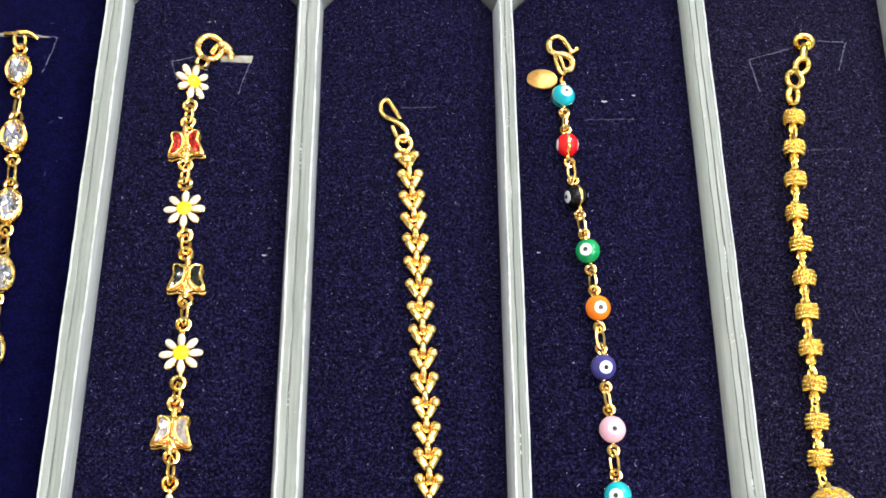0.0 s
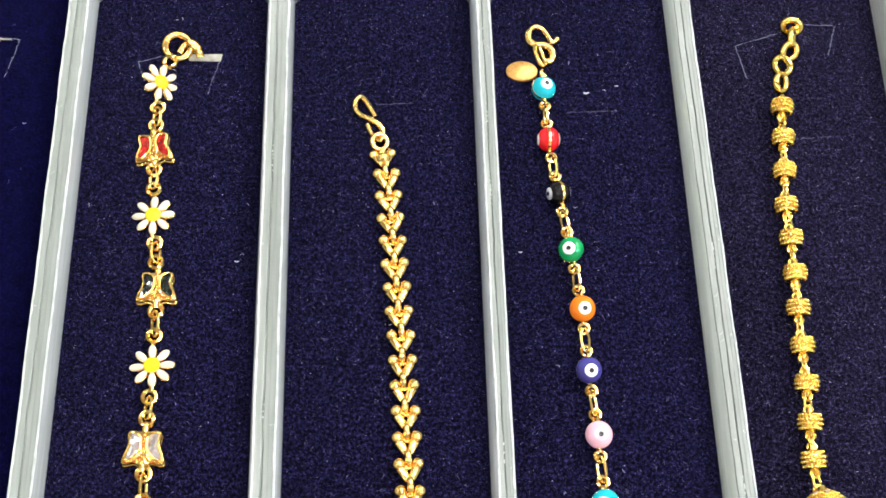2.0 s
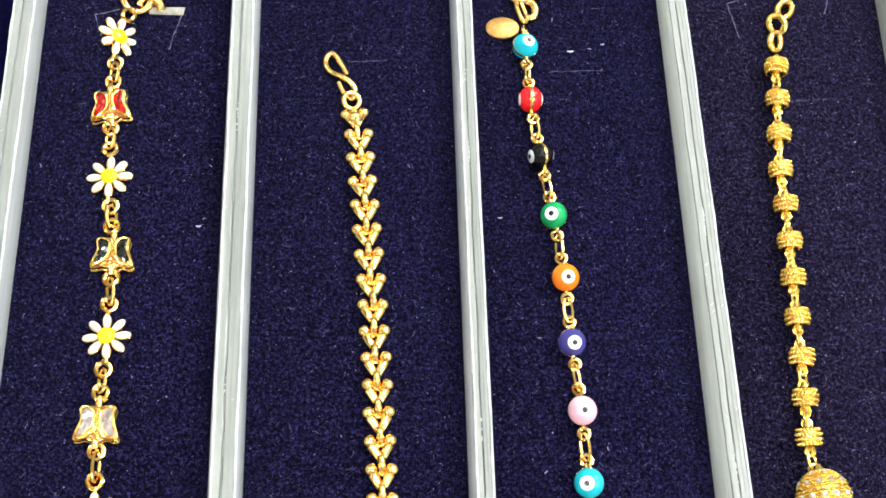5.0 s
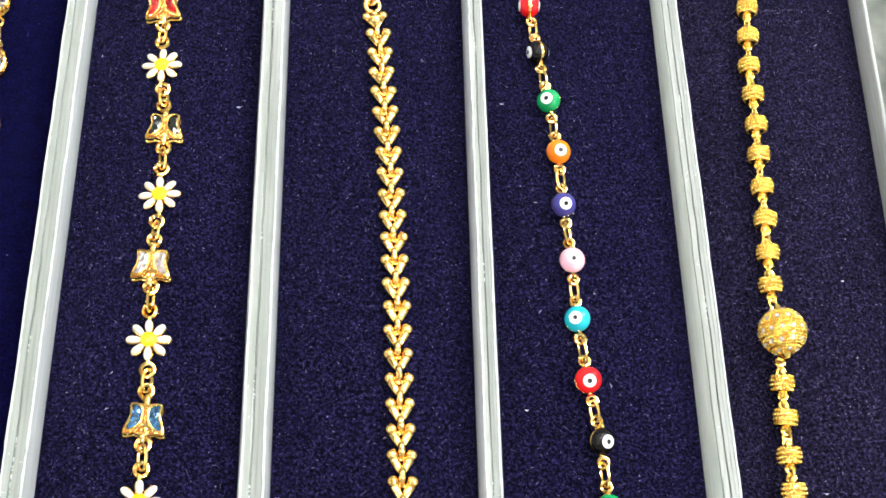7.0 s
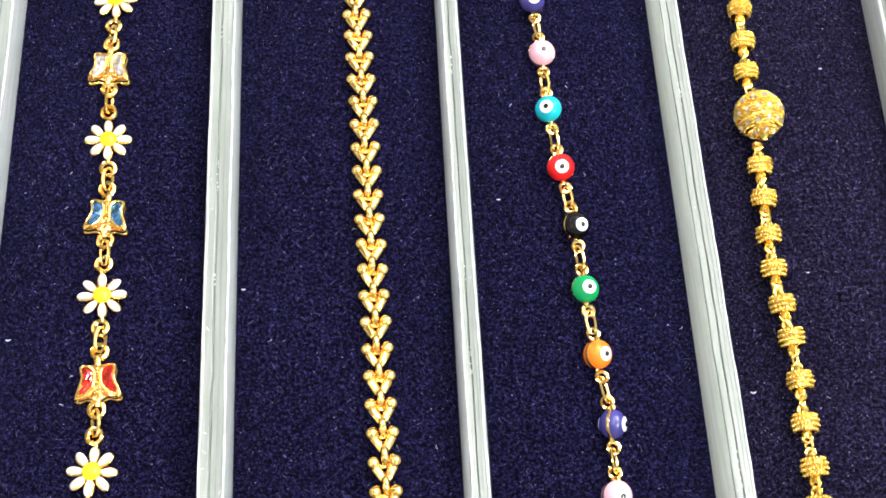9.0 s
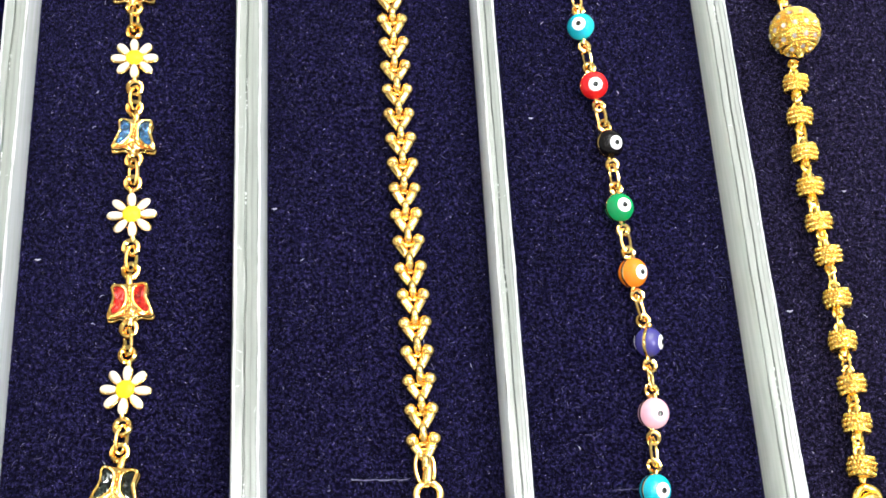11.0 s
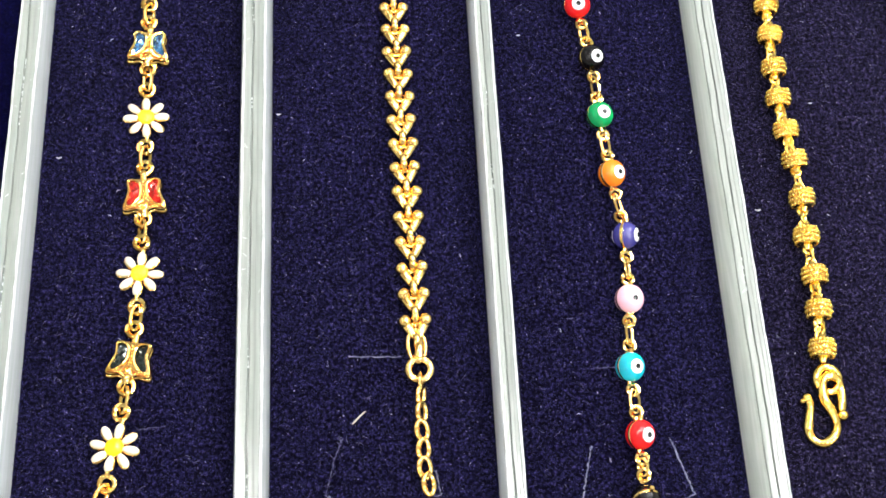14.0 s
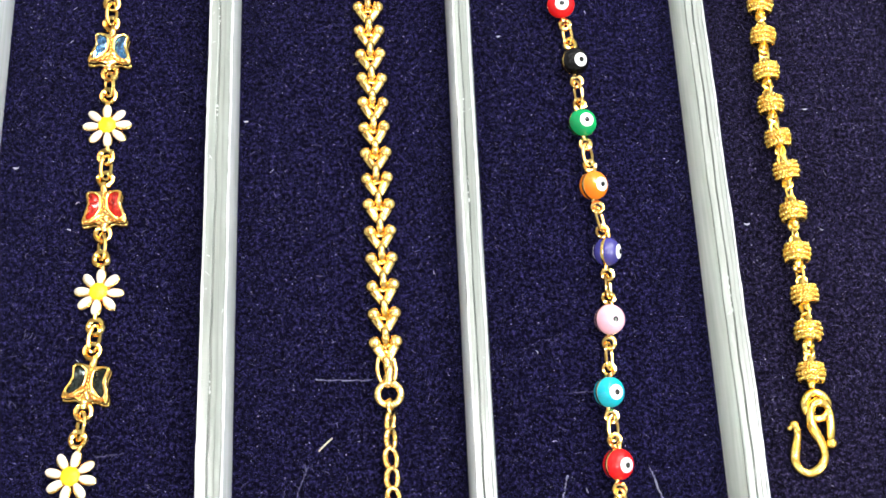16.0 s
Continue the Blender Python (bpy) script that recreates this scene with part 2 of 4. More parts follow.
def smooth(points, steps=5, closed=False):
    """A smooth line through the points."""
    ps = [Vector(p) for p in points]
    n, out = len(ps), []
    for i in range(n if closed else n - 1):
        if closed:
            a, b, c, d = (ps[(i + k) % n] for k in (-1, 0, 1, 2))
        else:
            a, b, c, d = ps[max(i - 1, 0)], ps[i], ps[i + 1], ps[min(i + 2, n - 1)]
        for s in range(steps):
            t = s / steps
            out.append(0.5 * (2 * b + (c - a) * t + (2 * a - 5 * b + 4 * c - d) * t * t + (3 * b - a - 3 * c + d) * t * t * t))
    if not closed:
        out.append(ps[-1])
    return out


def slab(outline, z0, z1, inset=0.0):
    """A plate with the outline (x, y pairs), its top edge drawn in by inset."""
    n = len(outline)
    ps = [Vector((x, y, 0)) for x, y in outline]
    rings = [(0.0, z0), (0.0, z1 - inset), (inset, z1)] if inset else [(0.0, z0), (0.0, z1)]
    vs, fs = [], []
    for ins, z in rings:
        for i, p in enumerate(ps):
            e = (ps[(i + 1) % n] - ps[i - 1]).normalized()
            vs.append(Vector((p.x - e.y * ins, p.y + e.x * ins, z)))
    for k in range(len(rings) - 1):
        for i in range(n):
            j = (i + 1) % n
            fs.append((k * n + i, k * n + j, (k + 1) * n + j, (k + 1) * n + i))
    fs.append(tuple(reversed(range(n))))
    fs.append(tuple(range((len(rings) - 1) * n, len(rings) * n)))
    return vs, fs


def cut_stone(outline, z0, z1, z2, table=0.5, seed=0):
    """A faceted stone over the outline (anticlockwise): girdle, two rows of crown facets, and a table of uneven flats."""
    g = random.Random(seed)
    n = len(outline)
    cx, cy = sum(p[0] for p in outline) / n, sum(p[1] for p in outline) / n
    vs = [Vector((x, y, z0)) for x, y in outline] + [Vector((x, y, z1)) for x, y in outline]
    for k, q in ((0.5, (1 + table) / 2), (0.0, table)):
        for i in range(n):
            x, y = outline[i]
            u, v = outline[(i + 1) % n]
            f = k
            x, y = x * (1 - f) + u * f, y * (1 - f) + v * f
            vs.append(Vector((cx + (x - cx) * q, cy + (y - cy) * q, z1 + (z2 - z1) * ((1 - q) / (1 - table)) + g.uniform(-0.34, 0.34) * (z2 - z0))))
    vs.append(Vector((cx, cy, z2 - g.uniform(0.1, 0.35) * (z2 - z1))))
    fs = [tuple(reversed(range(n)))]
    for i in range(n):
        j = (i + 1) % n
        fs.append((i, j, n + j, n + i))
        fs.append((n + i, n + j, 2 * n + i))
        fs.append((n + j, 2 * n + j, 2 * n + i))
        fs.append((2 * n + i, 2 * n + j, 3 * n + j))
        fs.append((2 * n + i, 3 * n + j, 3 * n + i))
        fs.append((3 * n + i, 3 * n + j, 4 * n))
    return vs, fs


def mesh(name, shape, mat, flat=False, crease=50):
    """A mesh datablock in metres from a shape in millimetres."""
    me = bpy.data.meshes.new(name)
    me.from_pydata([tuple(c * K for c in v) for v in shape[0]], [], shape[1])
    me.materials.append(mat)
    if not flat:
        me.polygons.foreach_set("use_smooth", [True] * len(me.polygons))
        me.set_sharp_from_angle(angle=radians(crease))
    me.update()
    return me


def mm(m):
    """A pose in millimetres as one in metres."""
    out = m.copy()
    out.translation = m.translation * K
    return out


def thing(name, x, y, z, label, category, group="", kind=""):
    """An Empty at the base of a thing of several parts; x, y, z in millimetres."""
    ob = new(name)
    ob.empty_display_size = 0.01
    ob.location = (x * K, y * K, z * K)
    return tagged(ob, label, category, group, kind)


def part(name, data, parent, m=None, label=""):
    """A mesh under a thing (m: its pose in the place, in millimetres) or under a part (m: its pose on that part)."""
    ob = new(name, data)
    ob.parent = parent
    m = mm(m) if m is not None else Matrix()
    if parent.type == "EMPTY":
        m = Matrix.Translation(-parent.location) @ m
    ob.matrix_basis = m
    if label:
        ob["label"] = label
    return ob


# ---- the room round the counter ----
def box(name, x0, x1, y0, y1, z0, z1, mat, label, kind="structure", parent=None):
    ob = new(name, bpy.data.meshes.new(name))
    bm = bmesh.new()
    bmesh.ops.create_cube(bm, size=1, matrix=Matrix.LocRotScale(((x0 + x1) / 2, (y0 + y1) / 2, (z0 + z1) / 2), None, (x1 - x0, y1 - y0, z1 - z0)))
    bm.to_mesh(ob.data)
    bm.free()
    ob.data.materials.append(mat)
    if parent:
        ob.parent = parent
        return ob
    return tagged(ob, label, name.split("_")[0], "", kind)


FLOOR_Z, CEIL_Z = -0.98, 1.75
box("floor", -2.2, 2.2, -2.2, 2.2, FLOOR_Z - 0.1, FLOOR_Z, FLOOR_TILE, "grey polished tile shop floor")
box("ceiling", -2.2, 2.2, -2.2, 2.2, CEIL_Z, CEIL_Z + 0.1, CEILING_PAINT, "pale painted shop ceiling with light panels")
box("wall_north", -2.2, 2.2, 2.2, 2.3, FLOOR_Z, CEIL_Z, WALL_PAINT, "plain white painted wall behind the counter")
box("wall_south", -2.2, 2.2, -2.3, -2.2, FLOOR_Z, CEIL_Z, WALL_PAINT, "plain white painted shop wall")
box("wall_east", 2.2, 2.3, -2.2, 2.2, FLOOR_Z, CEIL_Z, WALL_PAINT, "plain white painted shop wall")
box("wall_west", -2.3, -2.2, -2.2, 2.2, FLOOR_Z, CEIL_Z, WALL_PAINT, "plain white painted shop wall")

DISC = mesh("diffuser", lathe([(62, -4), (62, 2), (40, 2)], 24), LAMP)
COLLAR = mesh("collar", ring(72, 72, 9, 28, 8), WALL_PAINT)
for lx in (-1.15, -0.55, 0.05, 0.65, 1.25):
    for ly in (-0.95, -0.35, 1.5):
        lamp = thing("ceiling_light", lx / K, ly / K, (CEIL_Z - 0.02) / K, "round white LED downlight set in the ceiling", "light", "ceiling lights")
        part("diffuser", DISC, lamp, at(lx / K, ly / K, (CEIL_Z - 0.02) / K))
        part("collar", COLLAR, lamp, at(lx / K, ly / K, (CEIL_Z - 0.02) / K))

tube_light = thing("linear_light", 320, 300, (CEIL_Z - 0.03) / K, "long slim white LED batten under the ceiling", "light", "ceiling lights")
part("diffuser", mesh("batten_diffuser", slab([(-450, 272), (950, 272), (950, 328), (-450, 328)], (CEIL_Z - 0.05) / K, (CEIL_Z - 0.03) / K, 4), LAMP), tube_light)
part("housing", mesh("batten_housing", slab([(-460, 262), (960, 262), (960, 338), (-460, 338)], (CEIL_Z - 0.029) / K, CEIL_Z / K), WALL_PAINT), tube_light)
# Added fill panel, out of view: its reflection brightens the right-hand dividers.
panel = thing("ceiling_light", 550, 890, (CEIL_Z - 0.02) / K, "broad dim fill panel, added unseen to brighten the right-hand dividers", "light", "ceiling lights")
part("diffuser", mesh("diffuser", slab([(100, 400), (1000, 400), (1000, 1380), (100, 1380)], (CEIL_Z - 0.026) / K, (CEIL_Z - 0.018) / K), FILL_BROAD), panel)
part("frame", mesh("frame", slab([(85, 385), (1015, 385), (1015, 1395), (85, 1395)], (CEIL_Z - 0.017) / K, CEIL_Z / K), WALL_PAINT), panel)
# Added fill panels, out of view, for brighter gold and a brighter right side.
for lx in (-1.6, 1.6):
    for ly in (-1.1, 1.1):
        lamp = thing("ceiling_light", lx / K, ly / K, (CEIL_Z - 0.02) / K, "large rectangular fill panel, added unseen to brighten the gold", "light", "ceiling lights")
        part("diffuser", mesh("diffuser", slab([(-150, -600), (150, -600), (150, 600), (-150, 600)], -6, 2), FILL_RIGHT if lx > 0 else FILL_LEFT), lamp, at(lx / K, ly / K, (CEIL_Z - 0.02) / K))

counter = thing("display_counter", 0, 60, FLOOR_Z / K, "grey-green topped shop counter under the jewellery tray", "counter")
TOP_Z = -11.0
part("countertop", mesh("countertop", slab([(-900, -260), (900, -260), (900, 420), (-900, 420)], TOP_Z - 30, TOP_Z, 2), COUNTER), counter)
part("cabinet_body", mesh("cabinet_body", slab([(-860, -220), (860, -220), (860, 380), (-860, 380)], FLOOR_Z / K, TOP_Z - 30), WALL_PAINT), counter)

# ---- the tray ----
Y0, Y1 = -92.0, 187.0                     # inner ends of the compartments
FAR = (169.0, 169.0, 169.6, 170.6, 176.5, 184.0)   # where the far corner cuts begin: outer wall, dividers, outer wall
DIVIDERS = (-73.3, -29.8, 15.35, 60.6)   # centre lines of the walls between compartments
EDGE_L, EDGE_R = -118.0, 108.0            # inner faces of the outer walls, at their far ends
SKEW = 0.034                              # how far the last wall draws in for each millimetre towards its near end
HALVES = (2.1, 2.2, 1.55, 1.8)           # half the width of each at its top
SLOPE = 0.76                              # how far the far cuts draw in for each millimetre
TOP, CUT = 5.5, (9.0, 12.0)               # height over the velvet, the cut corners
DRAFT, NEAR_DRAFT = 0.85, 2.1             # how far the inner faces lean in at the foot; the last divider leans more at its near end
tray = thing("display_tray", 0, 46, TOP_Z, "clear acrylic bracelet tray with long velvet compartments", "tray")


def wall_profile(h):
    """The section of a divider: two flat-topped walls with worn outer lips, a narrow groove and a lower ledge between, as (offset, height)."""
    a, b, c = 0.24 * h, 0.07 * h, 0.34 * h
    return [(-h, -7.0), (-h, 5.05), (-h + 0.1, 5.36), (-h + 0.26, 5.44), (-h + 0.44, 5.36), (-h + 0.7, 5.32), (-a - 0.12, 5.32), (-a, 5.25), (-a + 0.08, 4.85), (-a + 0.16, 4.72), (-b - 0.14, 4.72), (-b - 0.05, 4.85), (-b, 5.12), (-b + 0.1, 5.2),
            (c - 0.1, 5.22), (c, 5.24), (c + 0.08, 5.31), (c + 0.18, 5.33), (h - 0.7, 5.32), (h - 0.44, 5.36), (h - 0.26, 5.44), (h - 0.1, 5.36), (h, 5.05), (h, -7.0)]


def bar(section, y0, y1, near=None):
    """A straight bar along y with the section given as (x, z) pairs, clockwise as seen from the near end; near: its section at the near end, where it differs."""
    n = len(section)
    vs = [Vector((x, y, z)) for y, sec in ((y0, near or section), (y1, section)) for x, z in sec]
    fs = [(i, n + i, n + (i + 1) % n, (i + 1) % n) for i in range(n)]
    return vs, fs + [tuple(range(n)), tuple(reversed(range(n, 2 * n)))]


def divider(x, h, far):
    """A bar along y that swells at both ends into the cut corners of the compartments."""
    prof = wall_profile(h)
    ys = [Y0 - 0.5] + [Y0 + CUT[1]] + list(np.linspace(Y0 + CUT[1] + 1, far - 1, 220)) + [far] + [Y1 + 0.5]
    vs, fs = [], []
    for k, y in enumerate(ys):
        swell = CUT[0] if k == 0 else SLOPE * (Y1 + 0.5 - far) if k == len(ys) - 1 else 0.0
        for o, z in prof:
            wav = 0.05 * math.sin(y * 0.21 + x) + 0.03 * math.sin(y * 0.57 + x)
            if abs(o) < 0.6 and 0 < z < 4.8:
                z += 0.25 * noise.noise(Vector((x, y * 0.2, 0.0))) + 0.2 * max(0.0, noise.noise(Vector((o, y * 0.9, x))))
            elif abs(o) < 0.9 and z < 5.26:
                wav += 0.1 * noise.noise(Vector((x, y * 0.09, o * 0.2)))
            vs.append(Vector((x + o + (swell * (1 if o > 0 else -1) * min(1, abs(o) / 1.2)) + wav, y, z)))
    n = len(prof)
    for k in range(len(ys) - 1):
        for i in range(n - 1):
            fs.append((k * n + i, k * n + i + 1, (k + 1) * n + i + 1, (k + 1) * n + i))
        fs.append((k * n + n - 1, k * n, (k + 1) * n, (k + 1) * n + n - 1))
    fs.append(tuple(range(n)))
    fs.append(tuple(reversed(range((len(ys) - 1) * n, len(ys) * n))))
    return vs, fs


for x, h, far in zip(DIVIDERS, HALVES, FAR[1:]):
    part("divider", mesh("divider", divider(x, h, far), ACRYLIC, False, 14), tray)
FACES = (ACRYLIC_BOUNCE, ACRYLIC_BOUNCE, ACRYLIC_BOUNCE, ACRYLIC_LIT_LEFT)    # the left faces of the dividers, light and violet velvet bounce put into their tint


def face_section(x, h, e, draft):
    """The leaning inner face on one side of a divider, thin at its top."""
    sec = [(x + e * (h - 0.04), -7.0), (x + e * (h - 0.04), 5.15), (x + e * (h + 0.1), 5.05), (x + e * (h + draft), 0.0), (x + e * (h + draft), -7.0)]
    return sec if e > 0 else list(reversed(sec))


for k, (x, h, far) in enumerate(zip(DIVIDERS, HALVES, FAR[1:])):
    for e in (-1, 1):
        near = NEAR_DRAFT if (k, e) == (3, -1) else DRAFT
        part("inner_face", mesh("inner_face", bar(face_section(x, h, e, DRAFT), Y0 + CUT[1], far, face_section(x, h, e, near)), FACES[k] if e < 0 else ACRYLIC_LIT_RIGHT), tray, None, "inner face of the tray wall, bounced light painted into its tint")


def seam_glints(x, h, seed):
    """Small uneven pale blobs in the groove, in short runs, shaped to imitate its glints."""
    g = random.Random(seed)
    out = []
    for _ in range(7):
        y = g.uniform(Y0 + 16, Y1 - 22)
        for _ in range(g.randint(2, 6)):
            r = g.uniform(0.1, 0.24)
            out.append(xf(ball(r, 8, 6, 0.7), at(x - 0.15 * h + g.uniform(-0.12, 0.12), y, 4.85 + g.uniform(-0.1, 0.2)) @ Matrix.Diagonal((1, g.uniform(1.0, 2.6), 1, 1))))
            y += g.uniform(0.5, 1.8)
    for _ in range(16):
        y, e, w = g.uniform(Y0 + 16, Y1 - 22), g.choice((-1, 1)), g.uniform(0.15, 0.4)
        c, lean = x + e * h * g.uniform(0.5, 0.8), g.uniform(-0.5, 0.5)
        out.append(tube([(c - w, y - lean, 5.33), (c + w, y + lean, 5.33)], [0.02, 0.045], 4))
    return merge(*out)


for k, (x, h) in enumerate(zip(DIVIDERS, HALVES)):
    tagged(part("seam_glint", mesh("seam_glint", seam_glints(x, h, 31 + k), GLINT), tray, None, "pale blobs as painted glints, and scratches, along the seam"), kind="stuff")


def lip(x, y0, y1, seed):
    """A scuffed upper edge with its highlight painted pale, thin and thick in turn."""
    g = random.Random(seed)
    ys = np.linspace(y0, y1, 150)
    return tube([(x + 0.05 * math.sin(y * 0.21 + seed) + g.uniform(-0.04, 0.04), y, 5.36 + g.uniform(-0.03, 0.03)) for y in ys],
                [max(0.1, 0.22 + 0.09 * noise.noise(Vector((seed, y * 0.12, 0))) + g.uniform(-0.04, 0.04)) for y in ys], 6)


for k, (x, h, far) in enumerate(zip(DIVIDERS, HALVES, FAR[1:])):
    for e in (-1, 1):
        if (k, e) == (3, -1):
            continue
        part("edge_lip", mesh("edge_lip", lip(x + e * (h - 0.16), Y0 + CUT[1], far, 3 * k + e), GLINT), tray, None, "scuffed upper edge, its white highlight painted in")
def side_section(x, e):
    sec = [(x, -9.0), (x, 0.0), (x + e * 0.75, 5.3), (x + e * 0.95, 5.5), (x + e * 1.5, 5.5), (x + e * 1.7, 5.2), (x + e * 1.7, -9.0)]
    return sec if e > 0 else list(reversed(sec))


# The dividers' acrylic again, the light on the outer walls put into its tint.
ACRYLIC_LIT_SIDE = plastic("acrylic_lit_side", (1.45, 1.42, 1.5))
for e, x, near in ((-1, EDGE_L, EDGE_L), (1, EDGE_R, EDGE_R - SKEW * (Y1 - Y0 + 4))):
    part("side_wall", mesh("side_wall", bar(side_section(x, e), Y0 - 2, Y1 + 2, side_section(near, e)), ACRYLIC_LIT_SIDE), tray)
for y0, y1, xr in ((Y0 - 3.0, Y0 - 0.5, EDGE_R - SKEW * (Y1 - Y0 + 4)), (Y1 + 0.5, Y1 + 3.0, EDGE_R)):
    part("end_wall", mesh("end_wall", slab([(EDGE_L + 0.02, y0), (xr - 0.2, y0), (xr - 0.2, y1), (EDGE_L + 0.02, y1)], -9.0, TOP, 0.3), ACRYLIC), tray)
part("base_plate", mesh("base_plate", slab([(EDGE_L - 2, Y0 - 3), (EDGE_R + 2, Y0 - 3), (EDGE_R + 2, Y1 + 3), (EDGE_L - 2, Y1 + 3)], TOP_Z, -9.0), ACRYLIC), tray)

# ---- velvet inserts ----
LEFTS = [EDGE_L] + [x + h + DRAFT for x, h in zip(DIVIDERS, HALVES)]
RIGHTS = [x - h - DRAFT for x, h in zip(DIVIDERS, HALVES)] + [EDGE_R]
BOUNDS = list(zip(LEFTS, RIGHTS))


def pile_mesh(name, x0, x1, y0, y1, fl, fr, count, mat, seed, skew=0.0):
    """Short leaning fibres of the velvet, one small triangle each."""
    g = np.random.default_rng(seed)
    p = np.stack([g.uniform(x0, x1, count), g.uniform(y0, y1, count), np.full(count, -0.05)], 1)
    near = np.minimum(p[:, 0] - x0, x1 - p[:, 0]) / CUT[0] + (p[:, 1] - y0) / CUT[1] > 1.05
    p = p[near & (p[:, 0] < x1 - skew * (y1 - p[:, 1]) - 0.2) & (p[:, 0] - x0 > SLOPE * (p[:, 1] - fl) + 0.3) & (x1 - p[:, 0] > SLOPE * (p[:, 1] - fr) + 0.3)]
    count = len(p)
    a = g.uniform(0, 2 * np.pi, count)
    lean = g.uniform(0.12, 0.62, count)
    w = g.uniform(0.03, 0.095, count)
    h = g.uniform(0.12, 0.34, count)
    d = np.stack([np.cos(a), np.sin(a), np.zeros(count)], 1)
    s = np.stack([-np.sin(a), np.cos(a), np.zeros(count)], 1)
    tip = p + d * lean[:, None] + np.array([0, 0, 1.0]) * h[:, None]
    co = np.stack([p + s * w[:, None], p - s * w[:, None], tip], 1).reshape(-1, 3) * K
    me = bpy.data.meshes.new(name)
    me.vertices.add(3 * count)
    me.loops.add(3 * count)
    me.polygons.add(count)
    me.vertices.foreach_set("co", co.astype(np.float32).ravel())
    me.loops.foreach_set("vertex_index", np.arange(3 * count, dtype=np.int32))
    me.polygons.foreach_set("loop_start", np.arange(0, 3 * count, 3, dtype=np.int32))
    me.materials.append(mat)
    me.update()
    me.validate()
    return me


def slit(points, width, seed):
    """A cut in the velvet: an uneven frayed lip along the line, with stray fibres."""
    g = random.Random(seed)
    ps = smooth([(x, y, 0.0) for x, y in points], 14)
    out = []
    run = tube([(p.x + g.uniform(-0.12, 0.12), p.y + g.uniform(-0.12, 0.12), 0.05 + g.uniform(-0.12, 0.1)) for p in ps], [width * g.uniform(0.25, 1.0) for _ in ps], 5, False, 0.8)
    out.append(run)
    for p in ps:
        if g.random() < 0.6:
            q = Vector((p.x + g.uniform(-0.25, 0.25), p.y + g.uniform(-0.25, 0.25), 0.1))
            r = q + Vector((g.uniform(-0.4, 0.4), g.uniform(-0.4, 0.4), g.uniform(0, 0.2)))
            out.append(tube([q, r], [0.04, 0.025], 3))
    return merge(*out)


SLITS = [
    [[(-104, 158.0), (-97, 159.6), (-86.4, 158.6)], [(-86.5, 158.4), (-88.5, 149.0)]],
    [[(-60.4, 153.2), (-52, 155.4), (-42.3, 155.2)], [(-60.4, 153.2), (-58.8, 148.4)], [(-42.6, 154.8), (-45.0, 145.1)], [(-49.6, -44.9), (-44.8, -44.5)]],
    [[(-8.6, 142.8), (-0.5, 143.4)], [(-12.6, -32.6), (-3.3, -33.0)], [(-13.9, -47.5), (-15.6, -52), (-17.0, -57.8)], [(-17, -57.8), (-11, -59.5), (-5.4, -59.9), (2.8, -58.3)], [(2.8, -58.3), (2.0, -53.9)]],
    [[(32.9, 141.2), (44.6, 141.9)], [(31.2, -36.2), (35.8, -36.1)], [(29.8, -50.5), (28.4, -55.6), (27.2, -60.6)], [(27.2, -60.6), (34.8, -62.4), (40, -62.2), (47.1, -59.9)], [(47.1, -59.9), (45.6, -55), (44.0, -49.8)]],
    [[(75.0, 150.7), (73.4, 159.5)], [(73.4, 159.5), (84.9, 163.6)], [(90.0, 165.8), (97.7, 165.5)], [(97.7, 165.5), (94.9, 157.4)], [(84.3, 135.1), (91.9, 135.7)]],
]
FAINT = {(1, 3), (2, 0), (2, 2), (3, 0), (3, 1), (4, 4)}    # cuts that have nearly closed
PLUSH, NAP = (VELVET_BLUE, VELVET, VELVET, VELVET, VELVET_WARM_LIT), (PILE_BLUE, PILE, PILE, PILE, PILE_WARM_LIT)
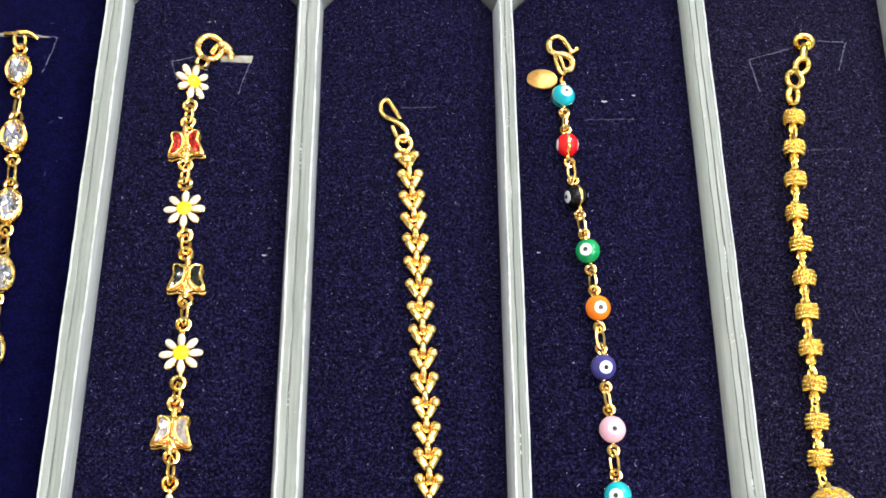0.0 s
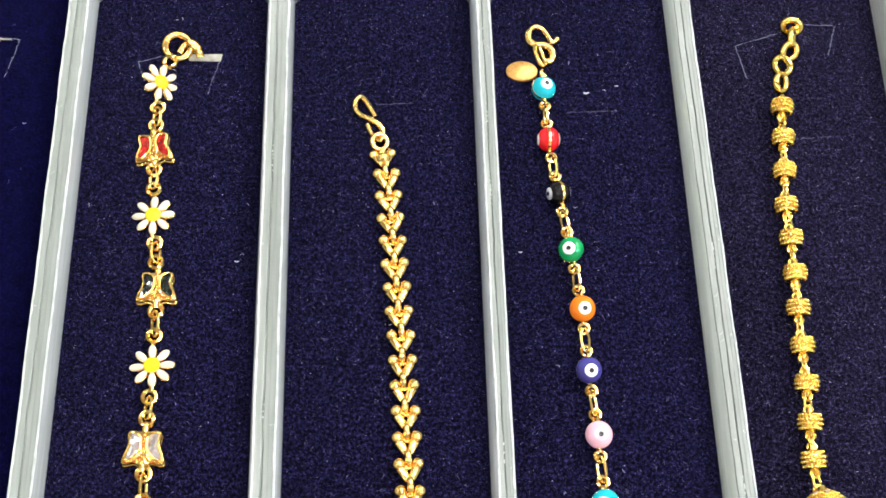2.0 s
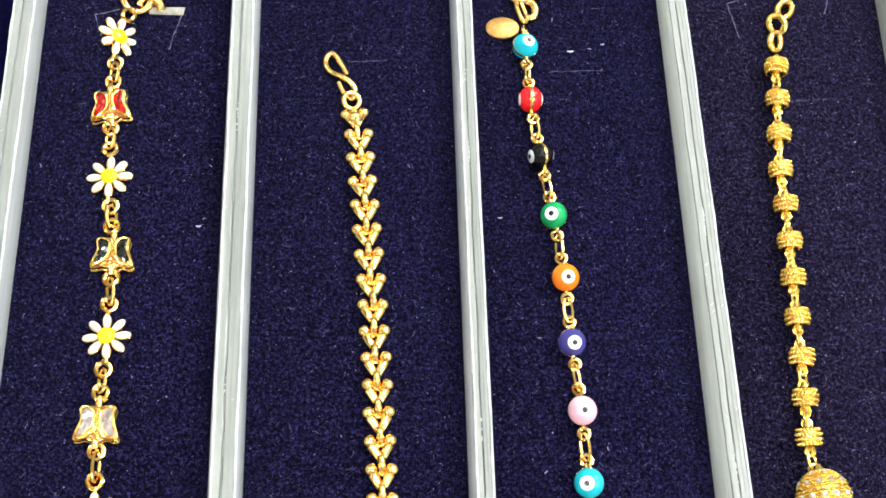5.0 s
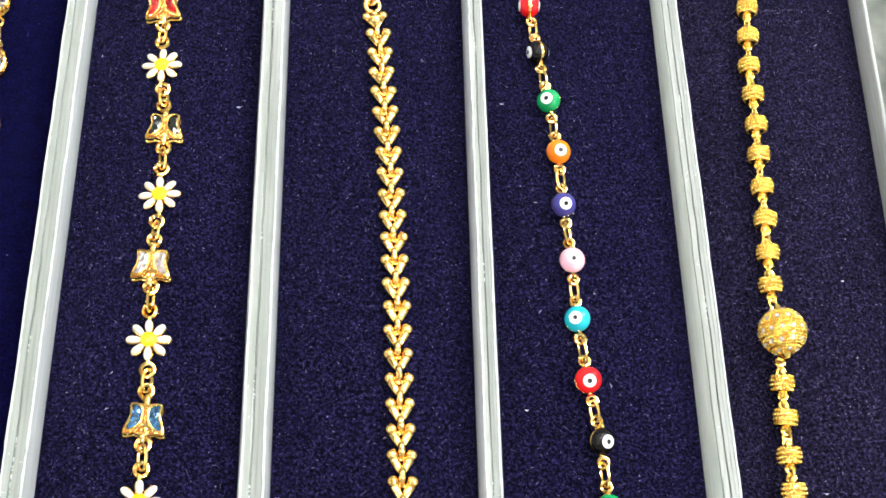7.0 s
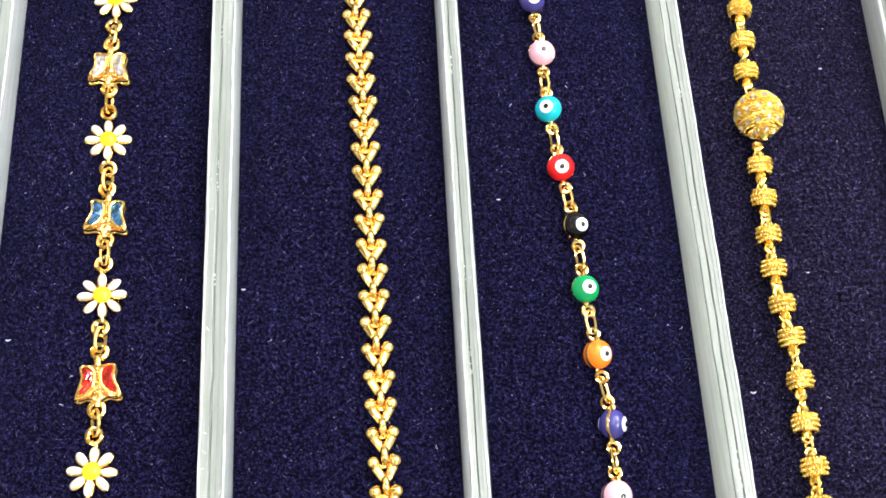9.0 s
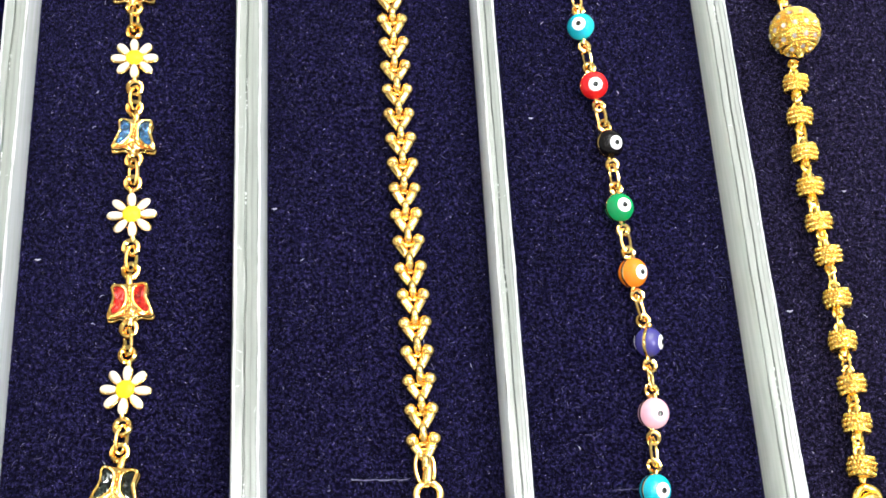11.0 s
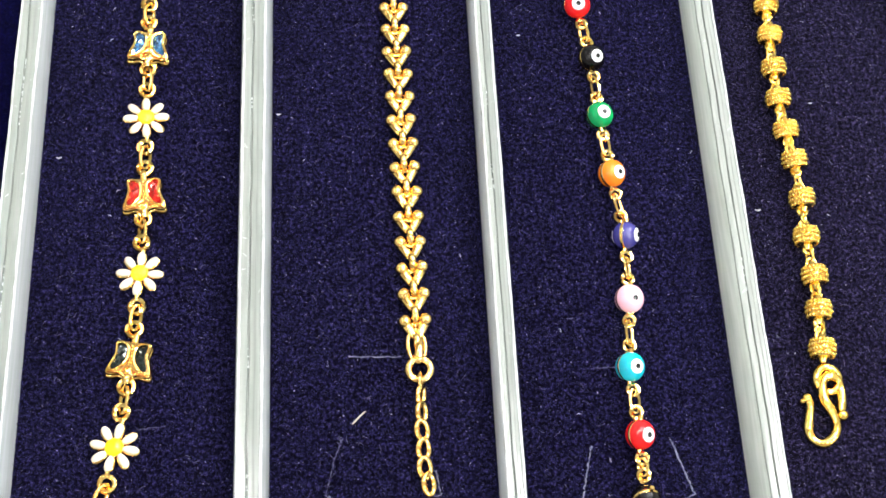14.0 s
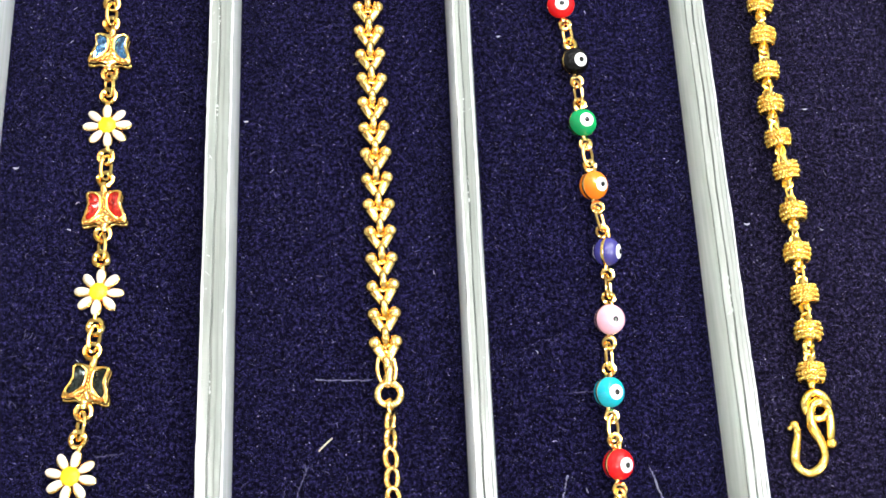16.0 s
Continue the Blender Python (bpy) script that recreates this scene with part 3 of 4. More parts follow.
for k, (x0, x1) in enumerate(BOUNDS):
    x0, x1 = x0 + 0.03, x1 - 0.03
    card = thing("velvet_insert", (x0 + x1) / 2, 46, -2.0, "deep blue velvet insert with cut slits in the tray" if k == 0 else "navy velvet insert with cut slits, lint on its pile", "velvet insert", "velvet inserts")
    cx, cy = CUT
    fl, fr = FAR[k], FAR[k + 1]
    skew = SKEW if k == 4 else 0.0
    xn = x1 - skew * (Y1 - Y0)
    outline = [(x0 + cx, Y0), (xn - cx, Y0), (xn + skew * cy, Y0 + cy), (x1 - skew * (Y1 - fr), fr), (x1 - SLOPE * (Y1 - fr), Y1), (x0 + SLOPE * (Y1 - fl), Y1), (x0, fl), (x0, Y0 + cy)]
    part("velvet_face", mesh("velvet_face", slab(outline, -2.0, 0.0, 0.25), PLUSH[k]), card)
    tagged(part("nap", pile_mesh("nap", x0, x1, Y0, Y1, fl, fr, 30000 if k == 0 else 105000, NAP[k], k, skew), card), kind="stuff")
    for i, line in enumerate(SLITS[k]):
        part("slit", mesh("slit", slit(line, 0.19 if k == 3 and i > 1 else 0.12, 10 * k + i), FRAY_FAINT if (k, i) in FAINT else FRAY), card, None, "pale frayed cut in the velvet")
    g = random.Random(50 + k)
    bits = []
    for _ in range(45 if k else 10):
        p = Vector((g.uniform(x0 + 2, xn - 2), g.uniform(Y0 + 12, Y1 - 12), 0.22))
        a, ln = g.uniform(0, 6.28), g.choice((0.06, 0.08, 0.1, 0.12, 0.16, 0.4))
        d = Vector((math.cos(a), math.sin(a), 0.0)) * ln
        bits.append(tube([p - d, p + Vector((d.y, -d.x, 0.3)) * 0.3, p + d], [0.025, 0.05, 0.025], 4))
    tagged(part("lint", mesh("lint", merge(*bits), LINT), card, None, "white lint flecks"), kind="stuff")
    if k == 1:
        part("card_backing", mesh("card_backing", slab([(-49.5, 153.6), (-42.6, 153.5), (-42.3, 155.4), (-49.5, 155.2)], 0.05, 0.35, 0.1), CARD), card, None, "bare grey card showing in the cut")
    if k == 0:
        part("card_backing", mesh("card_backing", slab([(-105, 157.9), (-97, 158.5), (-88, 158.5), (-96, 159.6), (-105, 158.7)], 0.05, 0.3, 0.1), CARD), card, None, "bare grey card showing in the cut")
    if k == 2:
        part("card_backing", mesh("card_backing", slab([(-7.6, -60.2), (-4.2, -60.5), (-2.2, -59.6), (-4.6, -59.1)], 0.05, 0.35, 0.1), CARD), card, None, "bare grey card showing in the cut")
    fuzz = []
    for _ in range(230 if k else 30):
        p = Vector((g.uniform(x0 + 2, xn - 2), g.uniform(Y0 + 12, Y1 - 14), 0.2))
        a, ln, curl = g.uniform(0, 6.28), g.uniform(0.25, 0.8), g.uniform(-0.9, 0.9)
        d = Vector((math.cos(a), math.sin(a), 0.0)) * ln
        side = Vector((-d.y, d.x, 0.0)) * curl
        fuzz.append(tube([p - d, p - d * 0.4 + side * 0.5 + Vector((0, 0, 0.12)), p + d * 0.4 + side * 0.4 + Vector((0, 0, 0.15)), p + d], [0.02, 0.034, 0.034, 0.018], 3))
    tagged(part("fuzz", mesh("fuzz", merge(*fuzz), FUZZ), card, None, "loose curled fibres"), kind="stuff")

inserts = [o for o in scene.objects if o.name.startswith("velvet_insert")]
for k, x, y, r in ((1, -36.95, 104.75, 0.15), (1, -66.95, 8.65, 0.15), (3, 38.0, 146.0, 0.2), (3, 45.0, 148.0, 0.13), (0, -83.0, 137.0, 0.12), (3, 21.2, 107.0, 0.13), (2, -25.4, 17.4, 0.13), (4, 66.6, -5.6, 0.17), (3, 23.0, 35.0, 0.12), (4, 92.0, 64.0, 0.12), (4, 81.0, 18.0, 0.12)):
    fleck = tube([(x - 3.2 * r, y + 1.8 * r, 0.3), (x, y + 0.3 * r, 0.42), (x + 3.0 * r, y + 2.0 * r, 0.3)], [0.6 * r, r, 0.5 * r], 6)
    part("lint_fleck", mesh("lint_fleck", fleck, LINT), inserts[k])
part("straw", mesh("straw", tube([(-12.2, -45.2, 0.3), (-11.0, -44.0, 0.45), (-9.9, -43.0, 0.35)], [0.1, 0.13, 0.1], 6), STRAW), inserts[2], None, "short pale straw fibre")


# ---- chains ----
def bearings(stations):
    """For each station its pose: y back along the chain, z up."""
    out = []
    for i, (x, y, z) in enumerate(stations):
        a, b = stations[max(i - 1, 0)], stations[min(i + 1, len(stations) - 1)]
        d = Vector((a[0] - b[0], a[1] - b[1]))
        out.append(at(x, y, z, 0, 0, math.degrees(math.atan2(-d.x, d.y))))
    return out


LOOPS = {}


def loop_mesh(kind, rx, ry, r, mat):
    key = (kind, rx, ry, r)
    if key not in LOOPS:
        LOOPS[key] = mesh(kind, ring(rx, ry, r, 18, 7), mat)
    return LOOPS[key]


def couple(chain, p0, p1, reach0, reach1, loop_r, wire, mat, g, zl=1.15, half=1.0, rolls=(34, -42, 52, -30, 60)):
    """Flat eye loops on two neighbouring pieces and the oval link that joins them."""
    a, b = p0.translation.copy(), p1.translation.copy()
    a.z = b.z = zl
    d = (b - a).normalized()
    turn = math.degrees(math.atan2(d.x, -d.y))
    la, lb = a + d * reach0, b - d * reach1
    for q in (la, lb):
        part("loop", loop_mesh("loop", loop_r, loop_r * 1.06, wire, mat), chain, at(q.x, q.y, zl, g.uniform(-6, 6), g.uniform(-9, 9), turn))
    c = (la + lb) / 2
    span = (lb - la).length / 2 + wire * 0.35
    part("link", loop_mesh("link", half, round(span, 1), wire * 0.72, mat), chain, at(c.x, c.y, zl + 0.1, 0, g.choice(rolls), turn + g.uniform(-4, 4)))


# -- evil eye bracelet --
def dome(sign):
    c, rim = 2.35, 2.68
    prof = [(rim * math.cos(t), c * math.sin(t) + 0.12) for t in np.linspace(0.0, math.pi / 2 * 0.985, 12)]
    s = lathe([(rim, 0.0)] + prof, 28)
    return s if sign > 0 else xf(s, at(0, 0, 0, 180, 0, 0))


def cap(r0, lift):
    """A thin round patch that follows the dome."""
    c, rim = 2.35, 2.68
    pts = [(r, c * math.sqrt(1 - (r / rim) ** 2) + 0.12 + lift) for r in np.linspace(r0, 0.02, 7)]
    return lathe([(r0, pts[0][1] - 0.2)] + pts, 24)


BAND = mesh("bead_band", merge(tube([(0, -3.3, 0), (0, 3.3, 0)], 0.42, 8), lathe([(2.2, -0.3), (2.68, -0.28), (2.73, -0.14), (2.73, 0.14), (2.68, 0.28), (2.2, 0.3)], 30)), GOLD)
DOMES = {c: mesh("dome", merge(dome(1), dome(-1)), m) for c, m in COLOURS.items()}
IRIS, IRIS_PINK = mesh("eye_white", merge(cap(1.3, 0.05), xf(cap(1.3, 0.05), at(0, 0, 0, 180))), EYE_WHITE), mesh("eye_white", merge(cap(1.3, 0.05), xf(cap(1.3, 0.05), at(0, 0, 0, 180))), EYE_PINK)
PUPIL_ME = mesh("pupil", merge(cap(0.5, 0.09), xf(cap(0.5, 0.09), at(0, 0, 0, 180))), PUPIL)
# x, y, colour, lean to the right, lean towards the near end
EYES = [
    (28.1, 145.8, "turquoise", 12, 1), (28.4, 132.9, "red", 88, 4), (29.7, 119.9, "black", -76, 6), (31.4, 106.7, "green", -24, 13), (32.7, 93.5, "orange", 3, 19), (33.0, 80.4, "navy", 2, 21),
    (33.9, 67.2, "pink", 0, 13), (34.1, 53.9, "turquoise", -22, 13), (35.3, 40.7, "red", -6, 23), (37.0, 28.1, "black", 22, 21), (37.4, 14.9, "green", 12, 11), (38.4, 2.0, "orange", 32, 17),
    (39.7, -11.1, "navy", 60, 12), (39.0, -23.9, "pink", 16, 15), (37.7, -37.0, "turquoise", 24, 13), (38.1, -49.5, "red", 30, 15), (38.0, -60.8, "black", 14, 63),
]


def eye_bracelet():
    g = random.Random(7)
    chain = thing("evil_eye_bracelet", 34, 40, 0, "gold chain bracelet of coloured enamel evil eye beads on velvet", "bracelet", "bracelets in the tray")
    ps = bearings([(x, y, 2.6) for x, y, *_ in EYES])
    for (x, y, c, right, near), m in zip(EYES, ps):
        drop = 1.0 if y < -60 else 0.0
        bead = part("bead", BAND, chain, Matrix.Translation((0, 0, -drop)) @ m @ at(0, 0, 0, near, right, 0), c + " enamel eye bead with gold rim")
        part("enamel", DOMES[c], bead, None, "glossy %s enamel" % c)
        part("eye_white", IRIS_PINK if c == "pink" else IRIS, bead)
        part("pupil", PUPIL_ME, bead)
    for a, b in zip(ps, ps[1:]):
        couple(chain, a, b, 4.2, 4.2, 1.0, 0.4, GOLD, g, 2.0, 0.88, (42, -50, 18, -38, 55))
    hook = smooth([(32.0, 159.6, 1.2), (31.0, 158.8, 1.4), (30.2, 160.2, 1.6), (28.9, 162.2, 1.8), (27.3, 162.7, 1.8), (25.9, 161.3, 1.8), (25.8, 159.2, 1.6), (27.0, 158.0, 1.6), (29.2, 157.8, 1.7), (30.7, 156.6, 1.7), (30.9, 155.0, 1.5), (30.2, 153.8, 1.3), (29.0, 153.9, 1.2)], 6)
    part("hook_clasp", mesh("hook_clasp", merge(tube(hook, [0.62] * 30 + [0.85] * (len(hook) - 30), 10), xf(ball(0.75, 12, 8), at(32.2, 159.8, 1.2))), GOLD), chain, None, "polished gold S-shaped hook clasp")
    part("jump_ring", mesh("jump_ring", ring(1.1, 2.9, 0.5), GOLD), chain, at(27.9, 155.0, 1.9, 0, 35, 12))
    part("jump_ring", mesh("jump_ring", ring(1.0, 1.1, 0.42), GOLD), chain, at(28.4, 149.8, 1.8, 0, 60, 0))
    oval = [(3.5 * math.cos(t), 2.45 * math.sin(t)) for t in np.linspace(0, 2 * math.pi, 32, endpoint=False)]
    tag = part("oval_tag", mesh("oval_tag", slab(oval, 0, 0.55, 0.15), GOLD_TAG), chain, at(23.8, 151.2, 0.9, 8, -6, -6), "flat brushed gold oval tag")
    return chain


# -- daisy and butterfly bracelet --
def ellipse_dome(a, b, h, n=18, m=5):
    vs = [(a * math.cos(2 * math.pi * i / n) * math.cos(t), b * math.sin(2 * math.pi * i / n) * math.cos(t), h * math.sin(t)) for t in np.linspace(0, math.pi / 2 * 0.97, m) for i in range(n)]
    fs = [(k * n + i, k * n + (i + 1) % n, (k + 1) * n + (i + 1) % n, (k + 1) * n + i) for k in range(m - 1) for i in range(n)]
    return [Vector(v) for v in vs], fs + [tuple(range((m - 1) * n, m * n)), tuple(reversed(range(n)))]


def petal_shape(a, b, h):
    """Longer than wide, fuller towards its outer end."""
    s = ellipse_dome(a, b, h)
    return [Vector((v.x, v.y * (1.0 + 0.16 * v.x / a), v.z)) for v in s[0]], s[1]


plate = petal_shape(1.72, 0.92, 0.35)
PLATE = mesh("petal_setting", merge(plate, xf(plate, Matrix.Diagonal((1, 1, -1.6, 1)))), GOLD_WARM)
DAISY_BACK = mesh("daisy", merge(lathe([(2.0, -0.5), (2.0, 0.2), (1.8, 0.55)], 24), tube([(0, -5.4, -0.15), (0, -4.2, 0), (0, 0, 0), (0, 4.2, 0), (0, 5.4, -0.15)], 0.5, 8)), GOLD_WARM)
PETAL = mesh("petal", petal_shape(1.62, 0.77, 0.6), WHITE)
HEART_YELLOW = mesh("flower_centre", xf(ellipse_dome(1.72, 1.72, 0.8, 22, 6), at(0, 0, 0.5)), YELLOW)
HALF_WING = [(0.0, 2.9), (1.2, 2.95), (2.3, 3.1), (3.05, 2.9), (3.3, 2.2), (3.12, 1.2), (3.12, 0.5), (3.5, -0.6), (3.95, -1.8), (4.1, -2.6), (3.8, -3.15), (2.9, -3.2), (1.8, -2.95), (0.9, -3.25), (0.0, -3.4)]
HALF_WING = [(0.93 * x, y) for x, y in HALF_WING]
OUTLINE = [(-x, y) for x, y in HALF_WING[1:-1]] + [(x, y) for x, y in reversed(HALF_WING)]
WING = [(0.5, 0.5), (0.62, 1.7), (1.25, 2.4), (2.1, 2.65), (2.7, 2.3), (2.62, 1.3), (2.45, 0.4), (2.75, -0.6), (3.2, -1.7), (2.95, -2.45), (2.15, -2.3), (1.3, -1.55), (0.7, -0.7)]


def rim_line(poly, z, r, closed=True):
    return tube(smooth([(x, y, z) for x, y in poly], 3, closed), r, 7, closed)


def butterfly_setting():
    soft = [(q.x, q.y) for q in smooth([(x, y, 0) for x, y in OUTLINE], 5, True)]
    out = [slab([(1.03 * x, 1.03 * y - 0.08) for x, y in soft], -1.3, -0.35, 0.3), slab([(0.95 * x, 0.95 * y) for x, y in soft], -0.5, 0.1, 0.02), slab(soft, 0.0, 0.75, 0.22), rim_line([(0.22 * math.cos(a) * 2.2, -2.55 + 0.5 * math.sin(a)) for a in np.linspace(0, 6.28, 9)[:-1]], 0.8, 0.16)]
    for s in (1, -1):
        out.append(rim_line([(s * x, y) for x, y in WING], 0.95, 0.19))
        out.append(tube([(0, -1.35, 1.0), (s * 0.9, -2.0, 1.0), (s * 1.9, -2.65, 0.9), (s * 3.3, -2.95, 0.7)], [0.26, 0.26, 0.24, 0.2], 7))
    out.append(tube([(0, 2.3, 0), (0, 3.4, 0.1), (0, 4.7, -0.1)], [0.6, 0.75, 0.55], 8))
    out.append(tube([(0, -2.9, 0), (0, -3.6, 0.1), (0, -4.3, -0.1)], [0.7, 0.75, 0.55], 8))
    for k in range(6):
        out.append(xf(ball(0.33, 10, 6), at(0, 2.1 - 0.62 * k, 1.0)))
    out.append(tube([(-0.28, 2.4, 0.8), (-0.38, 0.5, 0.9), (-0.3, -1.3, 0.8)], 0.14, 6))
    out.append(tube([(0.28, 2.4, 0.8), (0.38, 0.5, 0.9), (0.3, -1.3, 0.8)], 0.14, 6))
    return merge(*out)


BUTTERFLY = mesh("butterfly", butterfly_setting(), GOLD_WARM)
WING_STONES = {c: [mesh("wing_stone", cut_stone(list(reversed(w)) if s > 0 else w, 0.5, 0.75, 1.15, 0.45, 2 if s > 0 else 5), m, True) for s in (1, -1) for w in [[(s * x, y) for x, y in WING]]] for c, m in STONES.items()}
# Plates coloured as the orange reflection along the lower wing edges.
LOWER_LOBES = [mesh("lower_lobe", slab(p if s > 0 else list(reversed(p)), 0.7, 1.02, 0.1), GOLD_REFLECTION) for s in (1, -1) for p in [[(s * x, y) for x, y in ((0.6, -2.15), (0.95, -2.75), (1.9, -2.95), (3.3, -3.05), (3.45, -2.8), (2.2, -2.72), (1.3, -2.35))]]]
# daisies and butterflies in turn: x, y, kind, extra turn
FLOWERS = [
    (-55.0, 146.9, "daisy", -6), (-55.2, 130.6, "red", 4), (-54.2, 114.7, "daisy", -4), (-52.3, 98.6, "black", -3), (-52.1, 82.0, "daisy", 4), (-52.4, 65.7, "clear", -2), (-51.6, 49.1, "daisy", 0),
    (-50.9, 32.7, "blue", -4), (-50.7, 16.5, "daisy", 3), (-50.3, 0.0, "red", 3), (-50.3, -16.1, "daisy", -3), (-51.0, -32.5, "black", -4), (-53.0, -48.4, "daisy", -6),
]


def daisy_bracelet():
    g = random.Random(11)
    chain = thing("daisy_bracelet", -52, 48, 0, "gold bracelet of white enamel daisies and jewelled butterflies", "bracelet", "bracelets in the tray")
    ps = bearings([(x, y, 1.5) for x, y, *_ in FLOWERS])
    for (x, y, kind, extra), m in zip(FLOWERS, ps):
        lean = at(0, 0, 0, g.uniform(-4, 4), g.uniform(-5, 5) if y < 140 else 36, extra)
        if kind == "daisy":
            d = part("daisy", DAISY_BACK, chain, m @ lean @ Matrix.Scale(0.95, 4), "white enamel daisy charm with yellow centre")
            for k in range(8):
                part("petal_setting", PLATE, d, at(0, 0, 0, 0, 0, 45 * k) @ at(2.95, 0, 0.0))
                part("petal", PETAL, d, at(0, 0, 0, 0, 0, 45 * k + g.uniform(-3, 3)) @ at(2.98, 0, 0.28), "" if k else "glossy white enamel petal")
            part("flower_centre", HEART_YELLOW, d, None, "domed yellow enamel centre")
        else:
            b = part("butterfly", BUTTERFLY, chain, m @ lean @ Matrix.Scale(1.05, 4), "gold butterfly charm with %s glass wings" % kind)
            for w in WING_STONES[kind]:
                part("wing_stone", w, b, None, "faceted %s glass wing" % kind)
            for w in LOWER_LOBES:
                part("lower_lobe", w, b, None, "lower wing edge, orange reflection of gold painted in")
    for i, (a, b) in enumerate(zip(ps, ps[1:])):
        up, down = (6.3, 5.7) if i % 2 == 0 else (5.1, 6.3)
        couple(chain, a, b, up, down, 1.3, 0.48, GOLD_WARM, g, 1.35, 0.95)
    part("loop", loop_mesh("loop", 1.3, 1.3 * 1.08, 0.48, GOLD_WARM), chain, at(-53.4, 152.4, 1.4, 10, -8, -20))
    part("clasp_ring", mesh("clasp_ring", ring(2.7, 2.7, 0.8, 26, 10), GOLD_WARM), chain, at(-51.9, 156.2, 1.6, 22, 12, 0), "thick polished gold spring ring")
    claw = smooth([(-51.6, 155.0, 1.0), (-50.4, 156.8, 1.6), (-48.8, 157.0, 1.5), (-47.4, 155.6, 0.9), (-47.0, 154.4, 0.3)], 6)
    part("lobster_claw", mesh("lobster_claw", tube(claw, [0.7] * 8 + [1.2] * 10 + [0.9] * (len(claw) - 18), 10), GOLD_WARM), chain, None, "gold claw clasp tucked in the cut")
    part("loop", loop_mesh("loop", 1.3, 1.3 * 1.08, 0.48, GOLD_WARM), chain, at(-54.0, -54.6, 1.3, 0, 12, 20))
    part("jump_ring", mesh("jump_ring", ring(1.1, 2.0, 0.42), GOLD_WARM), chain, at(-54.8, -56.6, 1.3, 0, 50, -25))
    oval = [(2.45 * math.cos(t), 4.4 * math.sin(t)) for t in np.linspace(0, 2 * math.pi, 36, endpoint=False)]
    tag = part("oval_tag", mesh("oval_tag", slab(oval, 0, 0.6, 0.18), GOLD_TAG), chain, at(-55.6, -61.8, 0.5, 5, -6, -2), "oval gold tag with worn raised marks")
    marks = []
    for k, (x, y, w) in enumerate(((-0.5, 1.4, 1.3), (0.6, 1.1, 1.0), (-0.1, 0.3, 2.0), (0.5, -0.6, 1.2), (-0.6, -0.9, 0.8), (0.6, -1.7, 1.4), (-0.4, -2.3, 1.3))):
        marks.append(xf(slab([(-w / 2, -0.2), (w / 2, -0.2), (w / 2, 0.2), (-w / 2, 0.2)], 0.5, 0.9, 0.1), at(x, y, 0, 0, 0, (k * 47) % 70 - 30)))
    part("stamped_marks", mesh("stamped_marks", merge(*marks), GOLD), tag)
    return chain


# -- heart link bracelet --
def v_link():
    out = []
    for s in (1, -1):
        out.append(tube([(s * 1.7, 0.4, 0.0), (s * 1.1, -0.75, 0.05), (s * 0.5, -1.8, 0.1), (s * 0.1, -2.5, 0.0)], [0.98, 0.9, 0.84, 0.62], 10, False, 0.8))
        out.append(tube([(s * 1.35, 0.8, 0.0), (s * 0.55, 0.25, -0.2), (0, 0.1, -0.25)], [0.5, 0.4, 0.38], 8))
    out.append(tube([(0, -1.5, 0.35), (0, -2.3, 0.85), (0, -3.4, 0.9), (0, -4.2, 0.45), (0, -4.7, -0.3)], [0.45, 0.72, 0.72, 0.66, 0.45], 10))
    return merge(*out)


V_LINK = mesh("v_link", v_link(), GOLD)
LINK_BALL = mesh("link_ball", ball(1.27, 18, 12), GOLD)
LINE_Y = (-26.9, -16.5, 0.0, 15.5, 36.0, 57.0, 78.0, 93.6, 108.7, 124.5)
LINE_X = (-0.45, -0.65, -1.1, -1.6, -2.1, -2.6, -3.4, -4.2, -5.3, -6.4)


